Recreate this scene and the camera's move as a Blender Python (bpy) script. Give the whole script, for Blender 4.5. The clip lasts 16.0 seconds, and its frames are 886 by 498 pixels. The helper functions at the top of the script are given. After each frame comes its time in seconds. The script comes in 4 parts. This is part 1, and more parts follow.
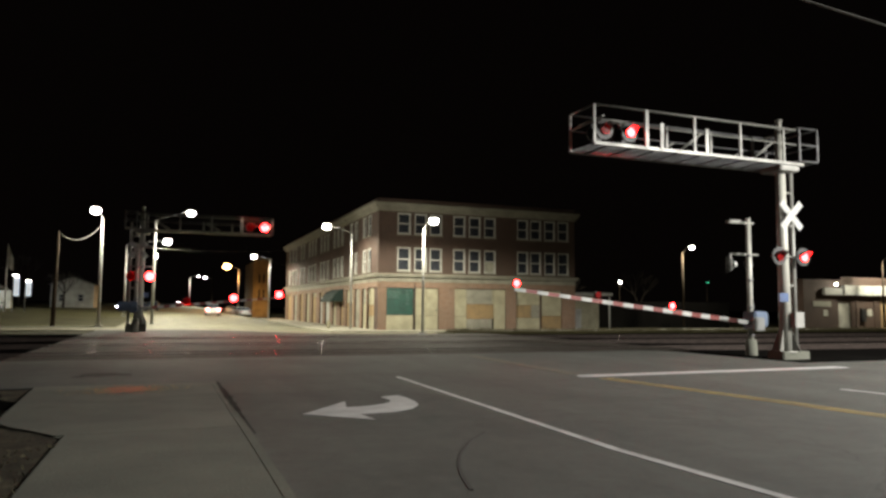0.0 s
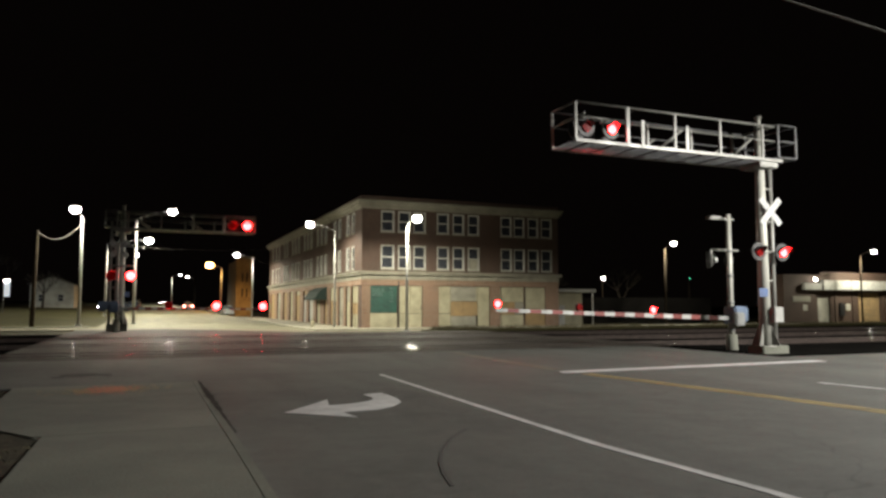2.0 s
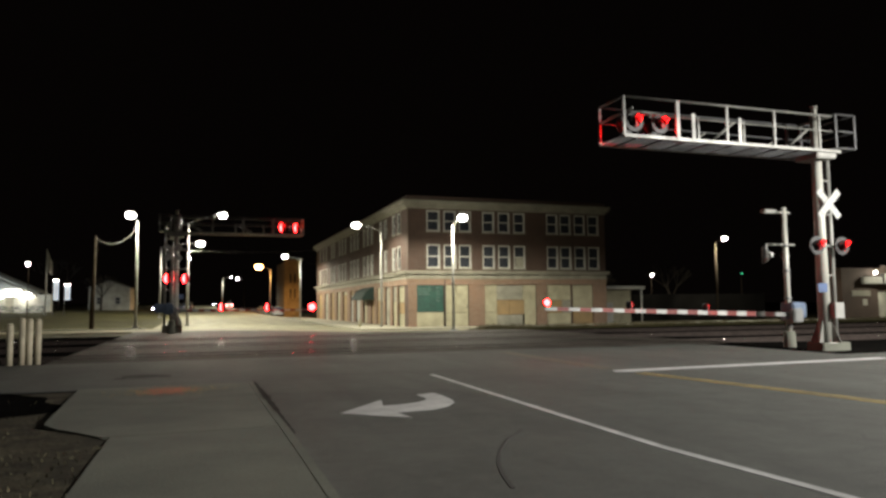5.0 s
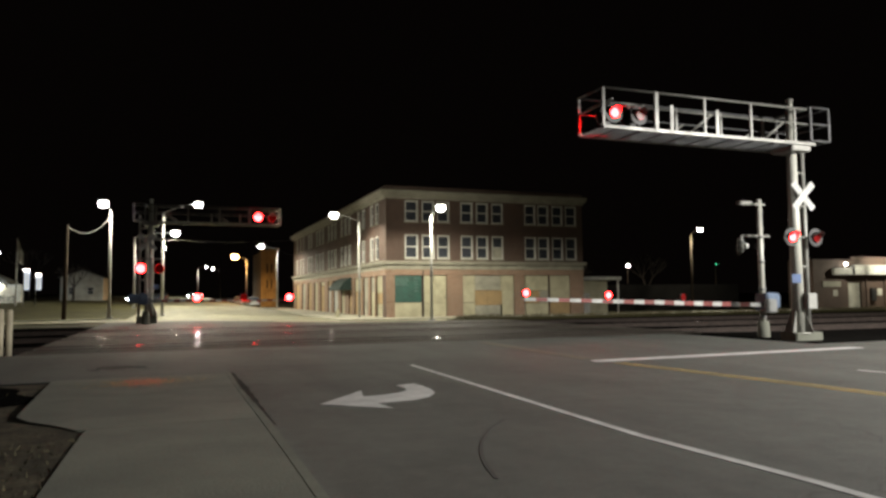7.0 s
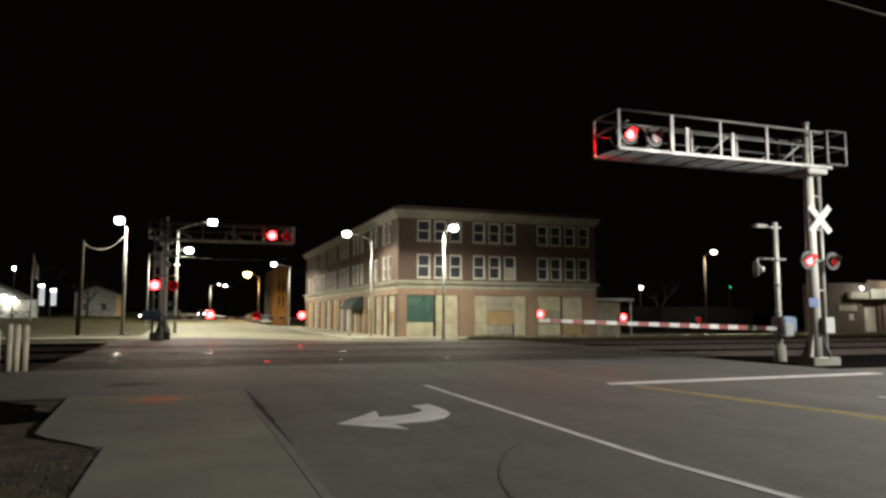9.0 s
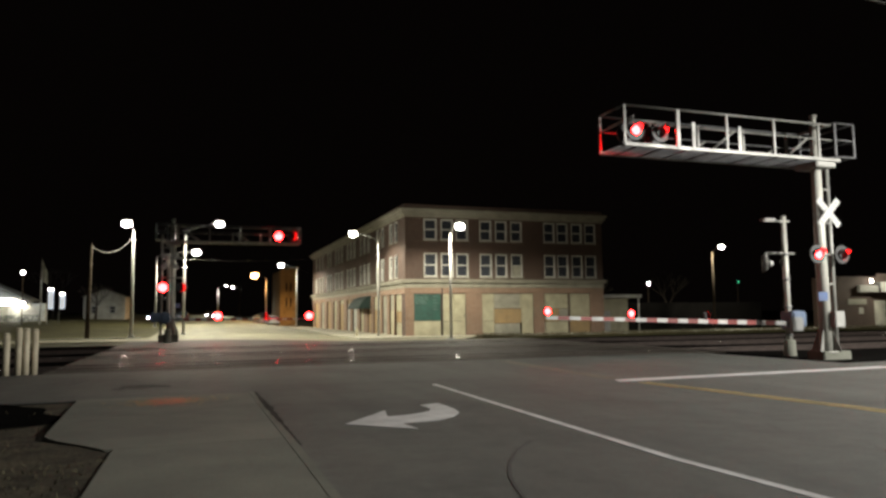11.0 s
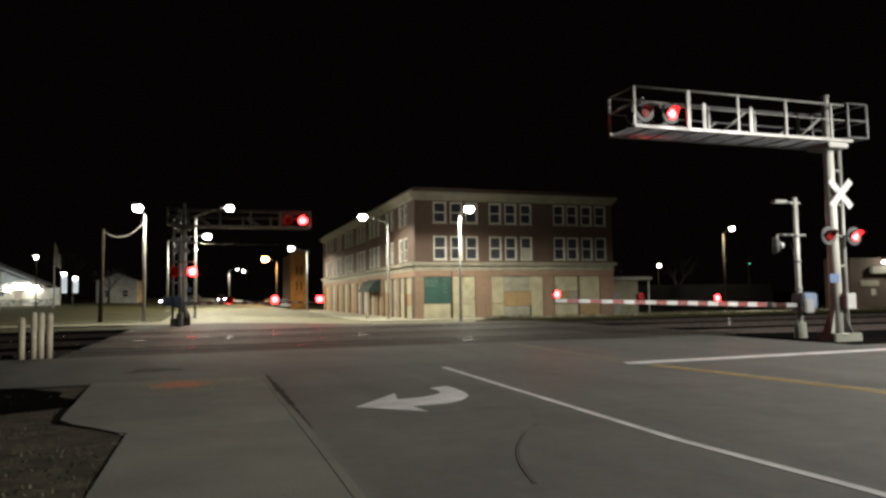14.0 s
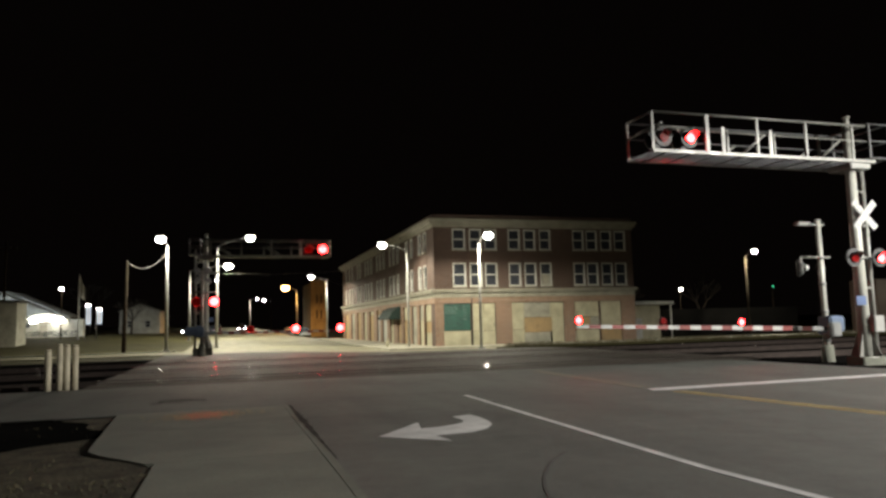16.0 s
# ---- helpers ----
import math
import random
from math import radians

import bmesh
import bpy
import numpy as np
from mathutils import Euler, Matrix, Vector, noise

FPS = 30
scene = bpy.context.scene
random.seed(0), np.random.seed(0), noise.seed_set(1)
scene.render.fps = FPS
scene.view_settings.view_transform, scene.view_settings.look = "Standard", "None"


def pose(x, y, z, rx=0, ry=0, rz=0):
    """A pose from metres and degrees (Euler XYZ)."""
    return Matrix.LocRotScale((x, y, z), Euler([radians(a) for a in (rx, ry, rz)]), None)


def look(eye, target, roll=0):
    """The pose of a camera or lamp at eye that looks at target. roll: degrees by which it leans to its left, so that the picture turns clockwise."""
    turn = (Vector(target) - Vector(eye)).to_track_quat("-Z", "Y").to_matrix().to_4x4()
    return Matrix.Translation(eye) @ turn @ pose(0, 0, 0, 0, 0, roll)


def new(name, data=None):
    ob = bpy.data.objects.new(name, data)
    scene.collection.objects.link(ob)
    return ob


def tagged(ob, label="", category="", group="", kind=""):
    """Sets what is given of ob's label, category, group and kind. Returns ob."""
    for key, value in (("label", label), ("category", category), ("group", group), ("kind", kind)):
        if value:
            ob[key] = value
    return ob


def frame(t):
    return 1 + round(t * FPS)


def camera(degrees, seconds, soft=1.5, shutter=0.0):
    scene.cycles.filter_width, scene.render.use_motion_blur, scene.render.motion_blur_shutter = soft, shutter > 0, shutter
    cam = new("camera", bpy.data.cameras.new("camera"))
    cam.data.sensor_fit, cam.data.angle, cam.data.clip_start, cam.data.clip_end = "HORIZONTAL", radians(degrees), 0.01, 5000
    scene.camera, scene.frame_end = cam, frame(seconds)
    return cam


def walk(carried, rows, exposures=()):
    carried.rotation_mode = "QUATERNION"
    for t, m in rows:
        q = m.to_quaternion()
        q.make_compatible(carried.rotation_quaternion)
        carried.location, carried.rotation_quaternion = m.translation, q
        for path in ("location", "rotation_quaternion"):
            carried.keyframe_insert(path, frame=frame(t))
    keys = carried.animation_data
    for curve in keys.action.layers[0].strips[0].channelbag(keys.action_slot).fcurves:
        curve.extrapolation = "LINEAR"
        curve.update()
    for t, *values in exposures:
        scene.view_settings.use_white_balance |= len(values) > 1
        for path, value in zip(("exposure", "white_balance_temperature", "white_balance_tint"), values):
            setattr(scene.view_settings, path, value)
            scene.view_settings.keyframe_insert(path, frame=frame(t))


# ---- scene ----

# ---- camera ----
EYE = (0.0, 0.0, 1.55)
cam = camera(64.2, 16.0, soft=2.8)
# seconds; heading, pitch and roll in degrees; sway of the hand-held camera in metres
TURNS = [
    (0.0, -21.16, 4.81, 0.43, 0.042, -0.038, -0.015), (0.5, -21.70, 3.94, 0.09, 0.056, -0.047, -0.020), (1.0, -22.21, 3.90, 0.56, 0.074, -0.073, -0.003),
    (1.5, -22.17, 4.62, 0.78, 0.071, -0.053, -0.012), (2.0, -22.45, 4.61, 0.01, 0.074, -0.062, -0.019), (2.5, -19.18, 4.79, -0.81, 0.017, -0.050, 0.013),
    (3.0, -18.55, 5.46, -0.51, -0.009, -0.072, 0.016), (3.5, -18.18, 5.65, -1.39, -0.010, -0.074, 0.014), (4.0, -18.04, 4.99, -0.76, 0.018, -0.071, 0.007),
    (4.5, -17.21, 4.64, -0.75, -0.000, -0.050, 0.006), (5.0, -18.84, 4.52, -0.60, -0.021, -0.017, 0.006), (5.2, -20.36, 4.64, -0.44, -0.006, 0.036, -0.018),
    (7.3, -20.65, 3.69, -0.56, -0.078, 0.059, 0.016), (7.5, -20.26, 3.86, -0.39, -0.091, 0.105, 0.023), (8.0, -19.99, 3.87, -0.70, -0.091, 0.093, 0.029),
    (8.5, -19.77, 4.67, -0.62, -0.104, 0.066, 0.039), (9.0, -19.74, 5.31, 0.07, -0.144, 0.074, 0.022), (11.5, -19.20, 5.16, -0.79, -0.124, 0.111, 0.019),
    (12.0, -19.28, 4.46, -0.77, -0.116, 0.098, 0.031), (12.5, -19.30, 4.38, -0.92, -0.111, 0.087, 0.030), (13.0, -19.37, 4.38, -0.97, -0.117, 0.092, 0.027),
    (13.5, -18.92, 4.22, -0.90, -0.126, 0.076, 0.031), (14.0, -18.40, 3.82, -0.84, -0.127, 0.073, 0.038), (14.5, -18.53, 4.20, -0.95, -0.130, 0.066, 0.033),
    (15.0, -18.17, 5.00, -0.57, -0.121, 0.095, 0.037), (15.5, -17.19, 5.69, -1.91, -0.157, 0.068, 0.052), (16.0, -16.91, 6.01, -1.50, -0.175, 0.043, 0.058)]


def aim(yaw, pitch, roll, dx, dy, dz):
    a, b = radians(yaw), radians(pitch)
    d = Vector((-math.sin(a) * math.cos(b), math.cos(a) * math.cos(b), math.sin(b)))
    eye = Vector(EYE) + Vector((dx, dy, dz))
    return look(eye, eye + d * 10, roll)


walk(cam, [(t, aim(*row)) for t, *row in TURNS])

# ---- night sky and large lights ----
world = bpy.data.worlds.new("night")
scene.world = world
world.use_nodes = True
world.node_tree.nodes["Background"].inputs[0].default_value = (1.0, 0.72, 0.62, 1)
world.node_tree.nodes["Background"].inputs[1].default_value = 0.0014
scene.view_settings.exposure = 0.0


def lamp(x, y, z, watts, colour=(1.0, 0.93, 0.76), cone=168, radius=0.25, aim_at=None, blend=0.16):
    d = bpy.data.lights.new("street_light", "SPOT")
    d.energy, d.color, d.spot_size, d.spot_blend, d.shadow_soft_size = watts, colour, radians(cone), blend, radius
    o = new("street_light", d)
    o.matrix_world = look((x, y, z), aim_at or (x + 0.001, y, 0))
    return o


WHITE, AMBER = (1.0, 0.94, 0.74), (1.0, 0.55, 0.2)
# out-of-view street lamp for the near carriageway; first and third are added fills
lamp(-12, 2, 10.5, 260, (1.0, 0.95, 0.86), 174, 0.35)
lamp(26.5, 1.5, 10.0, 39000, (1.0, 0.965, 0.895), 174.5, 0.35)
lamp(33, 8, 10.0, 10000, (1.0, 0.96, 0.86), 150, 0.35)

# ---- materials ----


def material(name, colour, rough=0.7, metal=0.0, vary=0.25, size=3.0, fine=40.0, bump=0.15, second=None, stain=0.5, emit=0.0, spec=0.5):
    """Colour with broad stains and fine grain, both in metres, and a fine relief."""
    m = bpy.data.materials.new(name)
    m.use_nodes = True
    n, l = m.node_tree.nodes, m.node_tree.links
    b = n["Principled BSDF"]
    b.inputs["Roughness"].default_value, b.inputs["Metallic"].default_value = rough, metal
    b.inputs["Specular IOR Level"].default_value = spec
    if emit:
        b.inputs["Base Color"].default_value = (*colour, 1)
        b.inputs["Emission Color"].default_value = (*colour, 1)
        b.inputs["Emission Strength"].default_value = emit
        return m
    co = n.new("ShaderNodeTexCoord")
    info = n.new("ShaderNodeObjectInfo")
    add = n.new("ShaderNodeVectorMath")
    l.new(co.outputs["Object"], add.inputs[0])
    l.new(info.outputs["Random"], add.inputs[1])
    broad, grain = n.new("ShaderNodeTexNoise"), n.new("ShaderNodeTexNoise")
    for tex, scale, detail in ((broad, 1.0 / size, 5), (grain, fine, 3)):
        l.new(add.outputs[0], tex.inputs["Vector"])
        tex.inputs["Scale"].default_value, tex.inputs["Detail"].default_value = scale, detail
    ramp = n.new("ShaderNodeValToRGB")
    ramp.color_ramp.elements[0].position, ramp.color_ramp.elements[1].position = 0.35, 0.68
    l.new(broad.outputs["Fac"], ramp.inputs[0])
    two = second or tuple(c * (1 - stain) for c in colour)
    mix = n.new("ShaderNodeMix")
    mix.data_type = "RGBA"
    mix.inputs["A"].default_value, mix.inputs["B"].default_value = (*colour, 1), (*two, 1)
    fac = n.new("ShaderNodeMath")
    fac.operation = "MULTIPLY"
    fac.inputs[1].default_value = 0.75
    l.new(ramp.outputs["Color"], fac.inputs[0])
    l.new(fac.outputs[0], mix.inputs["Factor"])
    span = n.new("ShaderNodeMapRange")
    span.inputs["To Min"].default_value, span.inputs["To Max"].default_value = 1 - vary, 1 + vary
    l.new(grain.outputs["Fac"], span.inputs["Value"])
    mul = n.new("ShaderNodeVectorMath")
    mul.operation = "SCALE"
    l.new(mix.outputs["Result"], mul.inputs[0])
    l.new(span.outputs["Result"], mul.inputs["Scale"])
    l.new(mul.outputs[0], b.inputs["Base Color"])
    rr = n.new("ShaderNodeMapRange")
    rr.inputs["To Min"].default_value, rr.inputs["To Max"].default_value = max(0.04, rough - 0.12), min(1, rough + 0.12)
    l.new(broad.outputs["Fac"], rr.inputs["Value"])
    l.new(rr.outputs["Result"], b.inputs["Roughness"])
    bm_ = n.new("ShaderNodeBump")
    bm_.inputs["Strength"].default_value, bm_.inputs["Distance"].default_value = bump, 0.02
    l.new(grain.outputs["Fac"], bm_.inputs["Height"])
    l.new(bm_.outputs["Normal"], b.inputs["Normal"])
    return m


def brick_material(name, colour, second, mortar):
    """Courses of brick 75 mm high, with a scatter of lighter and sooty areas."""
    m = material(name, colour, 0.85, 0, 0.2, 2.5, 25, 0.2, second)
    n, l = m.node_tree.nodes, m.node_tree.links
    old = next(k for k in l if k.to_socket == n["Principled BSDF"].inputs["Base Color"])
    src = old.from_socket
    geo = n.new("ShaderNodeNewGeometry")
    sep, cmb, s = n.new("ShaderNodeSeparateXYZ"), n.new("ShaderNodeCombineXYZ"), n.new("ShaderNodeMath")
    l.new(geo.outputs["Position"], sep.inputs[0])
    l.new(sep.outputs["X"], s.inputs[0])
    l.new(sep.outputs["Y"], s.inputs[1])
    l.new(s.outputs[0], cmb.inputs["X"])
    l.new(sep.outputs["Z"], cmb.inputs["Y"])
    br = n.new("ShaderNodeTexBrick")
    l.new(cmb.outputs[0], br.inputs["Vector"])
    br.inputs["Scale"].default_value = 1.0
    br.inputs["Brick Width"].default_value, br.inputs["Row Height"].default_value = 0.21, 0.075
    br.inputs["Mortar Size"].default_value = 0.006
    br.inputs["Mortar"].default_value = (*mortar, 1)
    l.new(src, br.inputs["Color1"])
    dark = n.new("ShaderNodeVectorMath")
    dark.operation = "SCALE"
    dark.inputs["Scale"].default_value = 0.7
    l.new(src, dark.inputs[0])
    l.new(dark.outputs[0], br.inputs["Color2"])
    l.new(br.outputs["Color"], n["Principled BSDF"].inputs["Base Color"])
    return m


def asphalt_material(name, colour, second, spec=0.3):
    """Worn asphalt: aggregate grain, long oil stains and fine cracks."""
    m = material(name, colour, 0.78, 0, 0.4, 3.0, 70, 0.4, second, spec=spec)
    n, l = m.node_tree.nodes, m.node_tree.links
    b = n["Principled BSDF"]
    old = next(k for k in l if k.to_socket == b.inputs["Base Color"])
    src = old.from_socket
    co = n.new("ShaderNodeTexCoord")
    warp = n.new("ShaderNodeTexNoise")
    warp.inputs["Scale"].default_value = 0.7
    l.new(co.outputs["Object"], warp.inputs["Vector"])
    mixv = n.new("ShaderNodeVectorMath")
    mixv.operation = "MULTIPLY_ADD"
    mixv.inputs[1].default_value = (1.6, 1.6, 1.6)
    l.new(warp.outputs["Color"], mixv.inputs[0])
    l.new(co.outputs["Object"], mixv.inputs[2])
    vor = n.new("ShaderNodeTexVoronoi")
    vor.feature = "DISTANCE_TO_EDGE"
    vor.inputs["Scale"].default_value = 0.13
    l.new(mixv.outputs[0], vor.inputs["Vector"])
    lim = n.new("ShaderNodeMapRange")
    lim.inputs["From Min"].default_value, lim.inputs["From Max"].default_value = 0.0, 0.0035
    lim.inputs["To Min"].default_value, lim.inputs["To Max"].default_value = 0.72, 1.0
    l.new(vor.outputs["Distance"], lim.inputs["Value"])
    # patches a hand wide and long worn streaks along the lanes
    patch, streak, lanes = n.new("ShaderNodeTexNoise"), n.new("ShaderNodeTexNoise"), n.new("ShaderNodeMapping")
    patch.inputs["Scale"].default_value, patch.inputs["Detail"].default_value, patch.inputs["Roughness"].default_value = 2.6, 6, 0.72
    lanes.inputs["Scale"].default_value = (1.1, 0.12, 1.0)
    streak.inputs["Scale"].default_value, streak.inputs["Detail"].default_value = 1.0, 4
    l.new(co.outputs["Object"], patch.inputs["Vector"])
    l.new(co.outputs["Object"], lanes.inputs["Vector"])
    l.new(lanes.outputs[0], streak.inputs["Vector"])
    both = n.new("ShaderNodeMath")
    both.operation = "MULTIPLY_ADD"
    both.inputs[1].default_value = 0.8
    l.new(streak.outputs["Fac"], both.inputs[0])
    l.new(patch.outputs["Fac"], both.inputs[2])
    wear = n.new("ShaderNodeMapRange")
    wear.inputs["From Min"].default_value, wear.inputs["From Max"].default_value = 0.5, 1.3
    wear.inputs["To Min"].default_value, wear.inputs["To Max"].default_value = 0.66, 1.34
    l.new(both.outputs[0], wear.inputs["Value"])
    worn = n.new("ShaderNodeMath")
    worn.operation = "MULTIPLY"
    l.new(wear.outputs["Result"], worn.inputs[0])
    l.new(lim.outputs["Result"], worn.inputs[1])
    sc = n.new("ShaderNodeVectorMath")
    sc.operation = "SCALE"
    l.new(src, sc.inputs[0])
    l.new(worn.outputs[0], sc.inputs["Scale"])
    l.new(sc.outputs[0], b.inputs["Base Color"])
    return m


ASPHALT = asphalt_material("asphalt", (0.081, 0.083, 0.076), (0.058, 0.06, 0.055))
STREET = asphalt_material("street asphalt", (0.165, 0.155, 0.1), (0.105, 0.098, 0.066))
CROSSING = asphalt_material("crossing asphalt", (0.031, 0.027, 0.023), (0.042, 0.032, 0.026), 0.12)
CONCRETE = material("concrete", (0.112, 0.116, 0.093), 0.85, 0, 0.4, 1.1, 42, 0.3, (0.073, 0.077, 0.063))
PALE = material("pale concrete", (0.33, 0.315, 0.25), 0.85, 0, 0.2, 1.6, 50, 0.25)
EARTH = material("earth and grass", (0.07, 0.062, 0.043), 0.95, 0, 0.7, 0.35, 18, 0.8, (0.018, 0.017, 0.014), spec=0.1)
# the track bed's shade is put into this near-black; mud and shed reuse it
NEARBLACK = material("near-black ballast with painted shade", (0.008, 0.0075, 0.007), 0.95, 0, 0.6, 2.0, 20, 0.9, spec=0.0)
LAWN = material("dry lawn", (0.05, 0.046, 0.019), 0.95, 0, 0.5, 4.0, 14, 0.8, (0.032, 0.03, 0.013), spec=0.1)
STEEL = material("galvanised steel", (0.25, 0.255, 0.25), 0.45, 0.55, 0.12, 0.8, 30, 0.1)
SILVER = material("silver paint", (0.24, 0.24, 0.22), 0.45, 0.1, 0.2, 0.5, 25, 0.08, (0.15, 0.15, 0.14))
# darker steel for parts in shade: cage, back rails, walkway floor
UNLITSTEEL = material("galvanised steel darkened as unlit", (0.12, 0.122, 0.125), 0.6, 0.3, 0.2, 0.5, 25, 0.08, (0.085, 0.087, 0.09))
# lighter copy of the silver paint, for the strongly lit mast and gate post
LITSILVER = material("silver paint lightened as lit", (0.4, 0.4, 0.355), 0.45, 0.1, 0.2, 0.5, 12, 0.08, (0.36, 0.36, 0.33))
STAIN = material("oily stain", (0.05, 0.048, 0.045), 0.9, 0, 0.4, 0.4, 30, 0.2, (0.035, 0.034, 0.032), spec=0.1)
DIRT = material("damp dirt", (0.022, 0.021, 0.019), 0.95, 0, 0.6, 0.3, 25, 0.5, (0.04, 0.038, 0.034), spec=0.05)
OVERLAY = material("faded paint on asphalt", (0.125, 0.115, 0.088), 0.85, 0, 0.4, 0.5, 40, 0.2, (0.092, 0.088, 0.078), spec=0.2)
RAIL = material("polished rail", (0.16, 0.155, 0.145), 0.1, 1.0, 0.05, 0.6, 40, 0.0)
RAIL.node_tree.nodes["Map Range.001"].inputs["To Min"].default_value, RAIL.node_tree.nodes["Map Range.001"].inputs["To Max"].default_value = 0.03, 0.05
POLE = material("weathered steel pole", (0.3, 0.3, 0.285), 0.55, 0.3, 0.12, 0.8, 30, 0.1)
TYRE = material("tyre rubber trace", (0.066, 0.063, 0.061), 0.9, 0, 0.5, 0.3, 40, 0.1, (0.085, 0.082, 0.078), spec=0.1)
TIE = material("near-black sleeper", (0.01, 0.0085, 0.0075), 0.95, 0, 0.3, 0.5, 30, 0.3, spec=0.0)
VISOR = material("visor paint", (0.19, 0.185, 0.18), 0.5, 0, 0.15, 0.3, 30, 0.1)
RUST = material("rusty rail side", (0.025, 0.016, 0.012), 0.9, 0, 0.3, 0.4, 30, 0.3)
BLACK = material("black paint", (0.014, 0.014, 0.015), 0.55, 0, 0.2, 0.3, 30, 0.1)
ROADWHITE = material("white road paint", (0.46, 0.46, 0.46), 0.7, 0, 0.3, 0.4, 50, 0.2, (0.26, 0.26, 0.26))
ROADYELLOW = material("yellow road paint", (0.36, 0.27, 0.09), 0.7, 0, 0.25, 0.4, 50, 0.2, (0.16, 0.13, 0.07))
SIGNWHITE = material("white sign sheeting", (0.44, 0.445, 0.43), 0.4, 0, 0.12, 0.4, 20, 0.02)
REDPAINT = material("red reflective sheeting", (0.2, 0.035, 0.03), 0.45, 0, 0.1, 0.4, 30, 0.05)
FADED = material("faded lettering", (0.3, 0.3, 0.3), 0.6, 0, 0.3, 0.1, 40, 0.02)
BLUE = material("blue sign", (0.07, 0.11, 0.22), 0.45, 0, 0.05, 0.4, 30, 0.02)
BLUEGREY = material("blue grey paint", (0.1, 0.14, 0.21), 0.5, 0.1, 0.15, 0.4, 30, 0.1)
REDGLASS = material("red glass", (0.16, 0.008, 0.008), 0.12, 0, 0.05, 0.2, 30, 0.02)
GLOWRED = material("lit red lamp", (1.0, 0.006, 0.0065), emit=150)
GLOWWHITE = material("lit street lamp", (1.0, 0.97, 0.88), emit=26)
GLOWAMBER = material("lit sodium lamp", (1.0, 0.5, 0.16), emit=26)
TAIL = material("lit tail lamp", (1.0, 0.12, 0.1), emit=48)
HEAD = material("lit head lamp", (0.95, 0.97, 1.0), emit=110)
BRICK = brick_material("dark red brick", (0.078, 0.042, 0.03), (0.05, 0.03, 0.022), (0.09, 0.074, 0.06))
PIER = brick_material("pinkish brick", (0.25, 0.15, 0.1), (0.17, 0.115, 0.075), (0.25, 0.21, 0.17))
TANBRICK = brick_material("brown brick", (0.07, 0.038, 0.025), (0.048, 0.028, 0.02), (0.06, 0.045, 0.034))
STONE = material("limestone trim", (0.26, 0.25, 0.2), 0.85, 0, 0.15, 0.9, 20, 0.25, (0.16, 0.15, 0.12))
CREAM = material("cream board", (0.38, 0.355, 0.245), 0.75, 0, 0.2, 0.9, 7, 0.15, (0.24, 0.225, 0.155))
PLY = material("weathered plywood", (0.31, 0.21, 0.1), 0.8, 0, 0.22, 0.8, 8, 0.15, (0.2, 0.15, 0.085))
GREYBOARD = material("grey board", (0.28, 0.27, 0.22), 0.8, 0, 0.25, 0.8, 7, 0.15, (0.15, 0.145, 0.115))
GREEN = material("green painted board", (0.01, 0.062, 0.044), 0.5, 0, 0.35, 0.5, 6, 0.05, (0.006, 0.03, 0.024))
SIGNTEXT = material("faded pale green lettering", (0.07, 0.12, 0.1), 0.6, 0, 0.4, 0.3, 9, 0.02, (0.025, 0.08, 0.06))
AWNING = material("dark green canvas", (0.006, 0.022, 0.018), 0.8, 0, 0.2, 0.6, 20, 0.15)
TRIM = material("white window trim", (0.42, 0.42, 0.39), 0.6, 0, 0.2, 0.5, 20, 0.05, (0.24, 0.24, 0.22))
GLASS = material("dark window glass", (0.036, 0.04, 0.05), 0.08, 0, 0.05, 1.0, 5, 0.01)
SIDING = material("pale siding", (0.45, 0.44, 0.38), 0.7, 0, 0.06, 1.2, 20, 0.05)
ROOF = material("dark roof felt", (0.05, 0.045, 0.04), 0.9, 0, 0.3, 1.2, 20, 0.3)
WOOD = material("weathered pole wood", (0.04, 0.03, 0.021), 0.9, 0, 0.3, 0.5, 30, 0.3, spec=0.1)
WIRE = material("cable", (0.16, 0.155, 0.14), 0.6, 0, 0.1, 0.5, 30, 0.05)
CARWHITE = material("white car paint", (0.7, 0.7, 0.7), 0.25, 0, 0.02, 1, 20, 0.01)
CARDARK = material("dark car paint", (0.04, 0.045, 0.06), 0.25, 0.2, 0.02, 1, 20, 0.01)
CARSILVER = material("silver car paint", (0.4, 0.41, 0.42), 0.3, 0.5, 0.02, 1, 20, 0.01)
RUBBER = material("tyre rubber", (0.02, 0.02, 0.02), 0.85)
BARK = material("bark", (0.05, 0.04, 0.03), 0.95, 0, 0.4, 0.4, 30, 0.5)

# ---- mesh helpers ----


def ss(a, b, v):
    k = min(1.0, max(0.0, (v - a) / (b - a)))
    return k * k * (3 - 2 * k)


def gz(x, y):
    """Height of the ground: level up to the tracks, then a dip, then a street that climbs."""
    z = -0.5 * ss(0, 14, x) * ss(38, 56, y)
    z += (1 - ss(8, 15, x)) * (0.75 * ss(60, 110, y) + 0.009 * max(0.0, min(y, 400) - 110))
    return z + 0.5 * (1 - ss(-14, -3, x)) * ss(60, 100, y)


def mesh_of(name, bm, mats):
    me = bpy.data.meshes.new(name)
    bmesh.ops.recalc_face_normals(bm, faces=bm.faces)
    bm.to_mesh(me)
    bm.free()
    for m in mats if isinstance(mats, (list, tuple)) else [mats]:
        me.materials.append(m)
    return me


def part(name, bm, mat, parent, label="", at=None):
    ob = new(name, mesh_of(name, bm, mat))
    ob.parent = parent
    if at is not None:
        ob.location = at
    return tagged(ob, label)


def thing(name, label, category, x, y, z, rz=0, group=""):
    ob = new(name)
    ob.empty_display_size = 0.2
    ob.matrix_world = pose(x, y, z, 0, 0, rz)
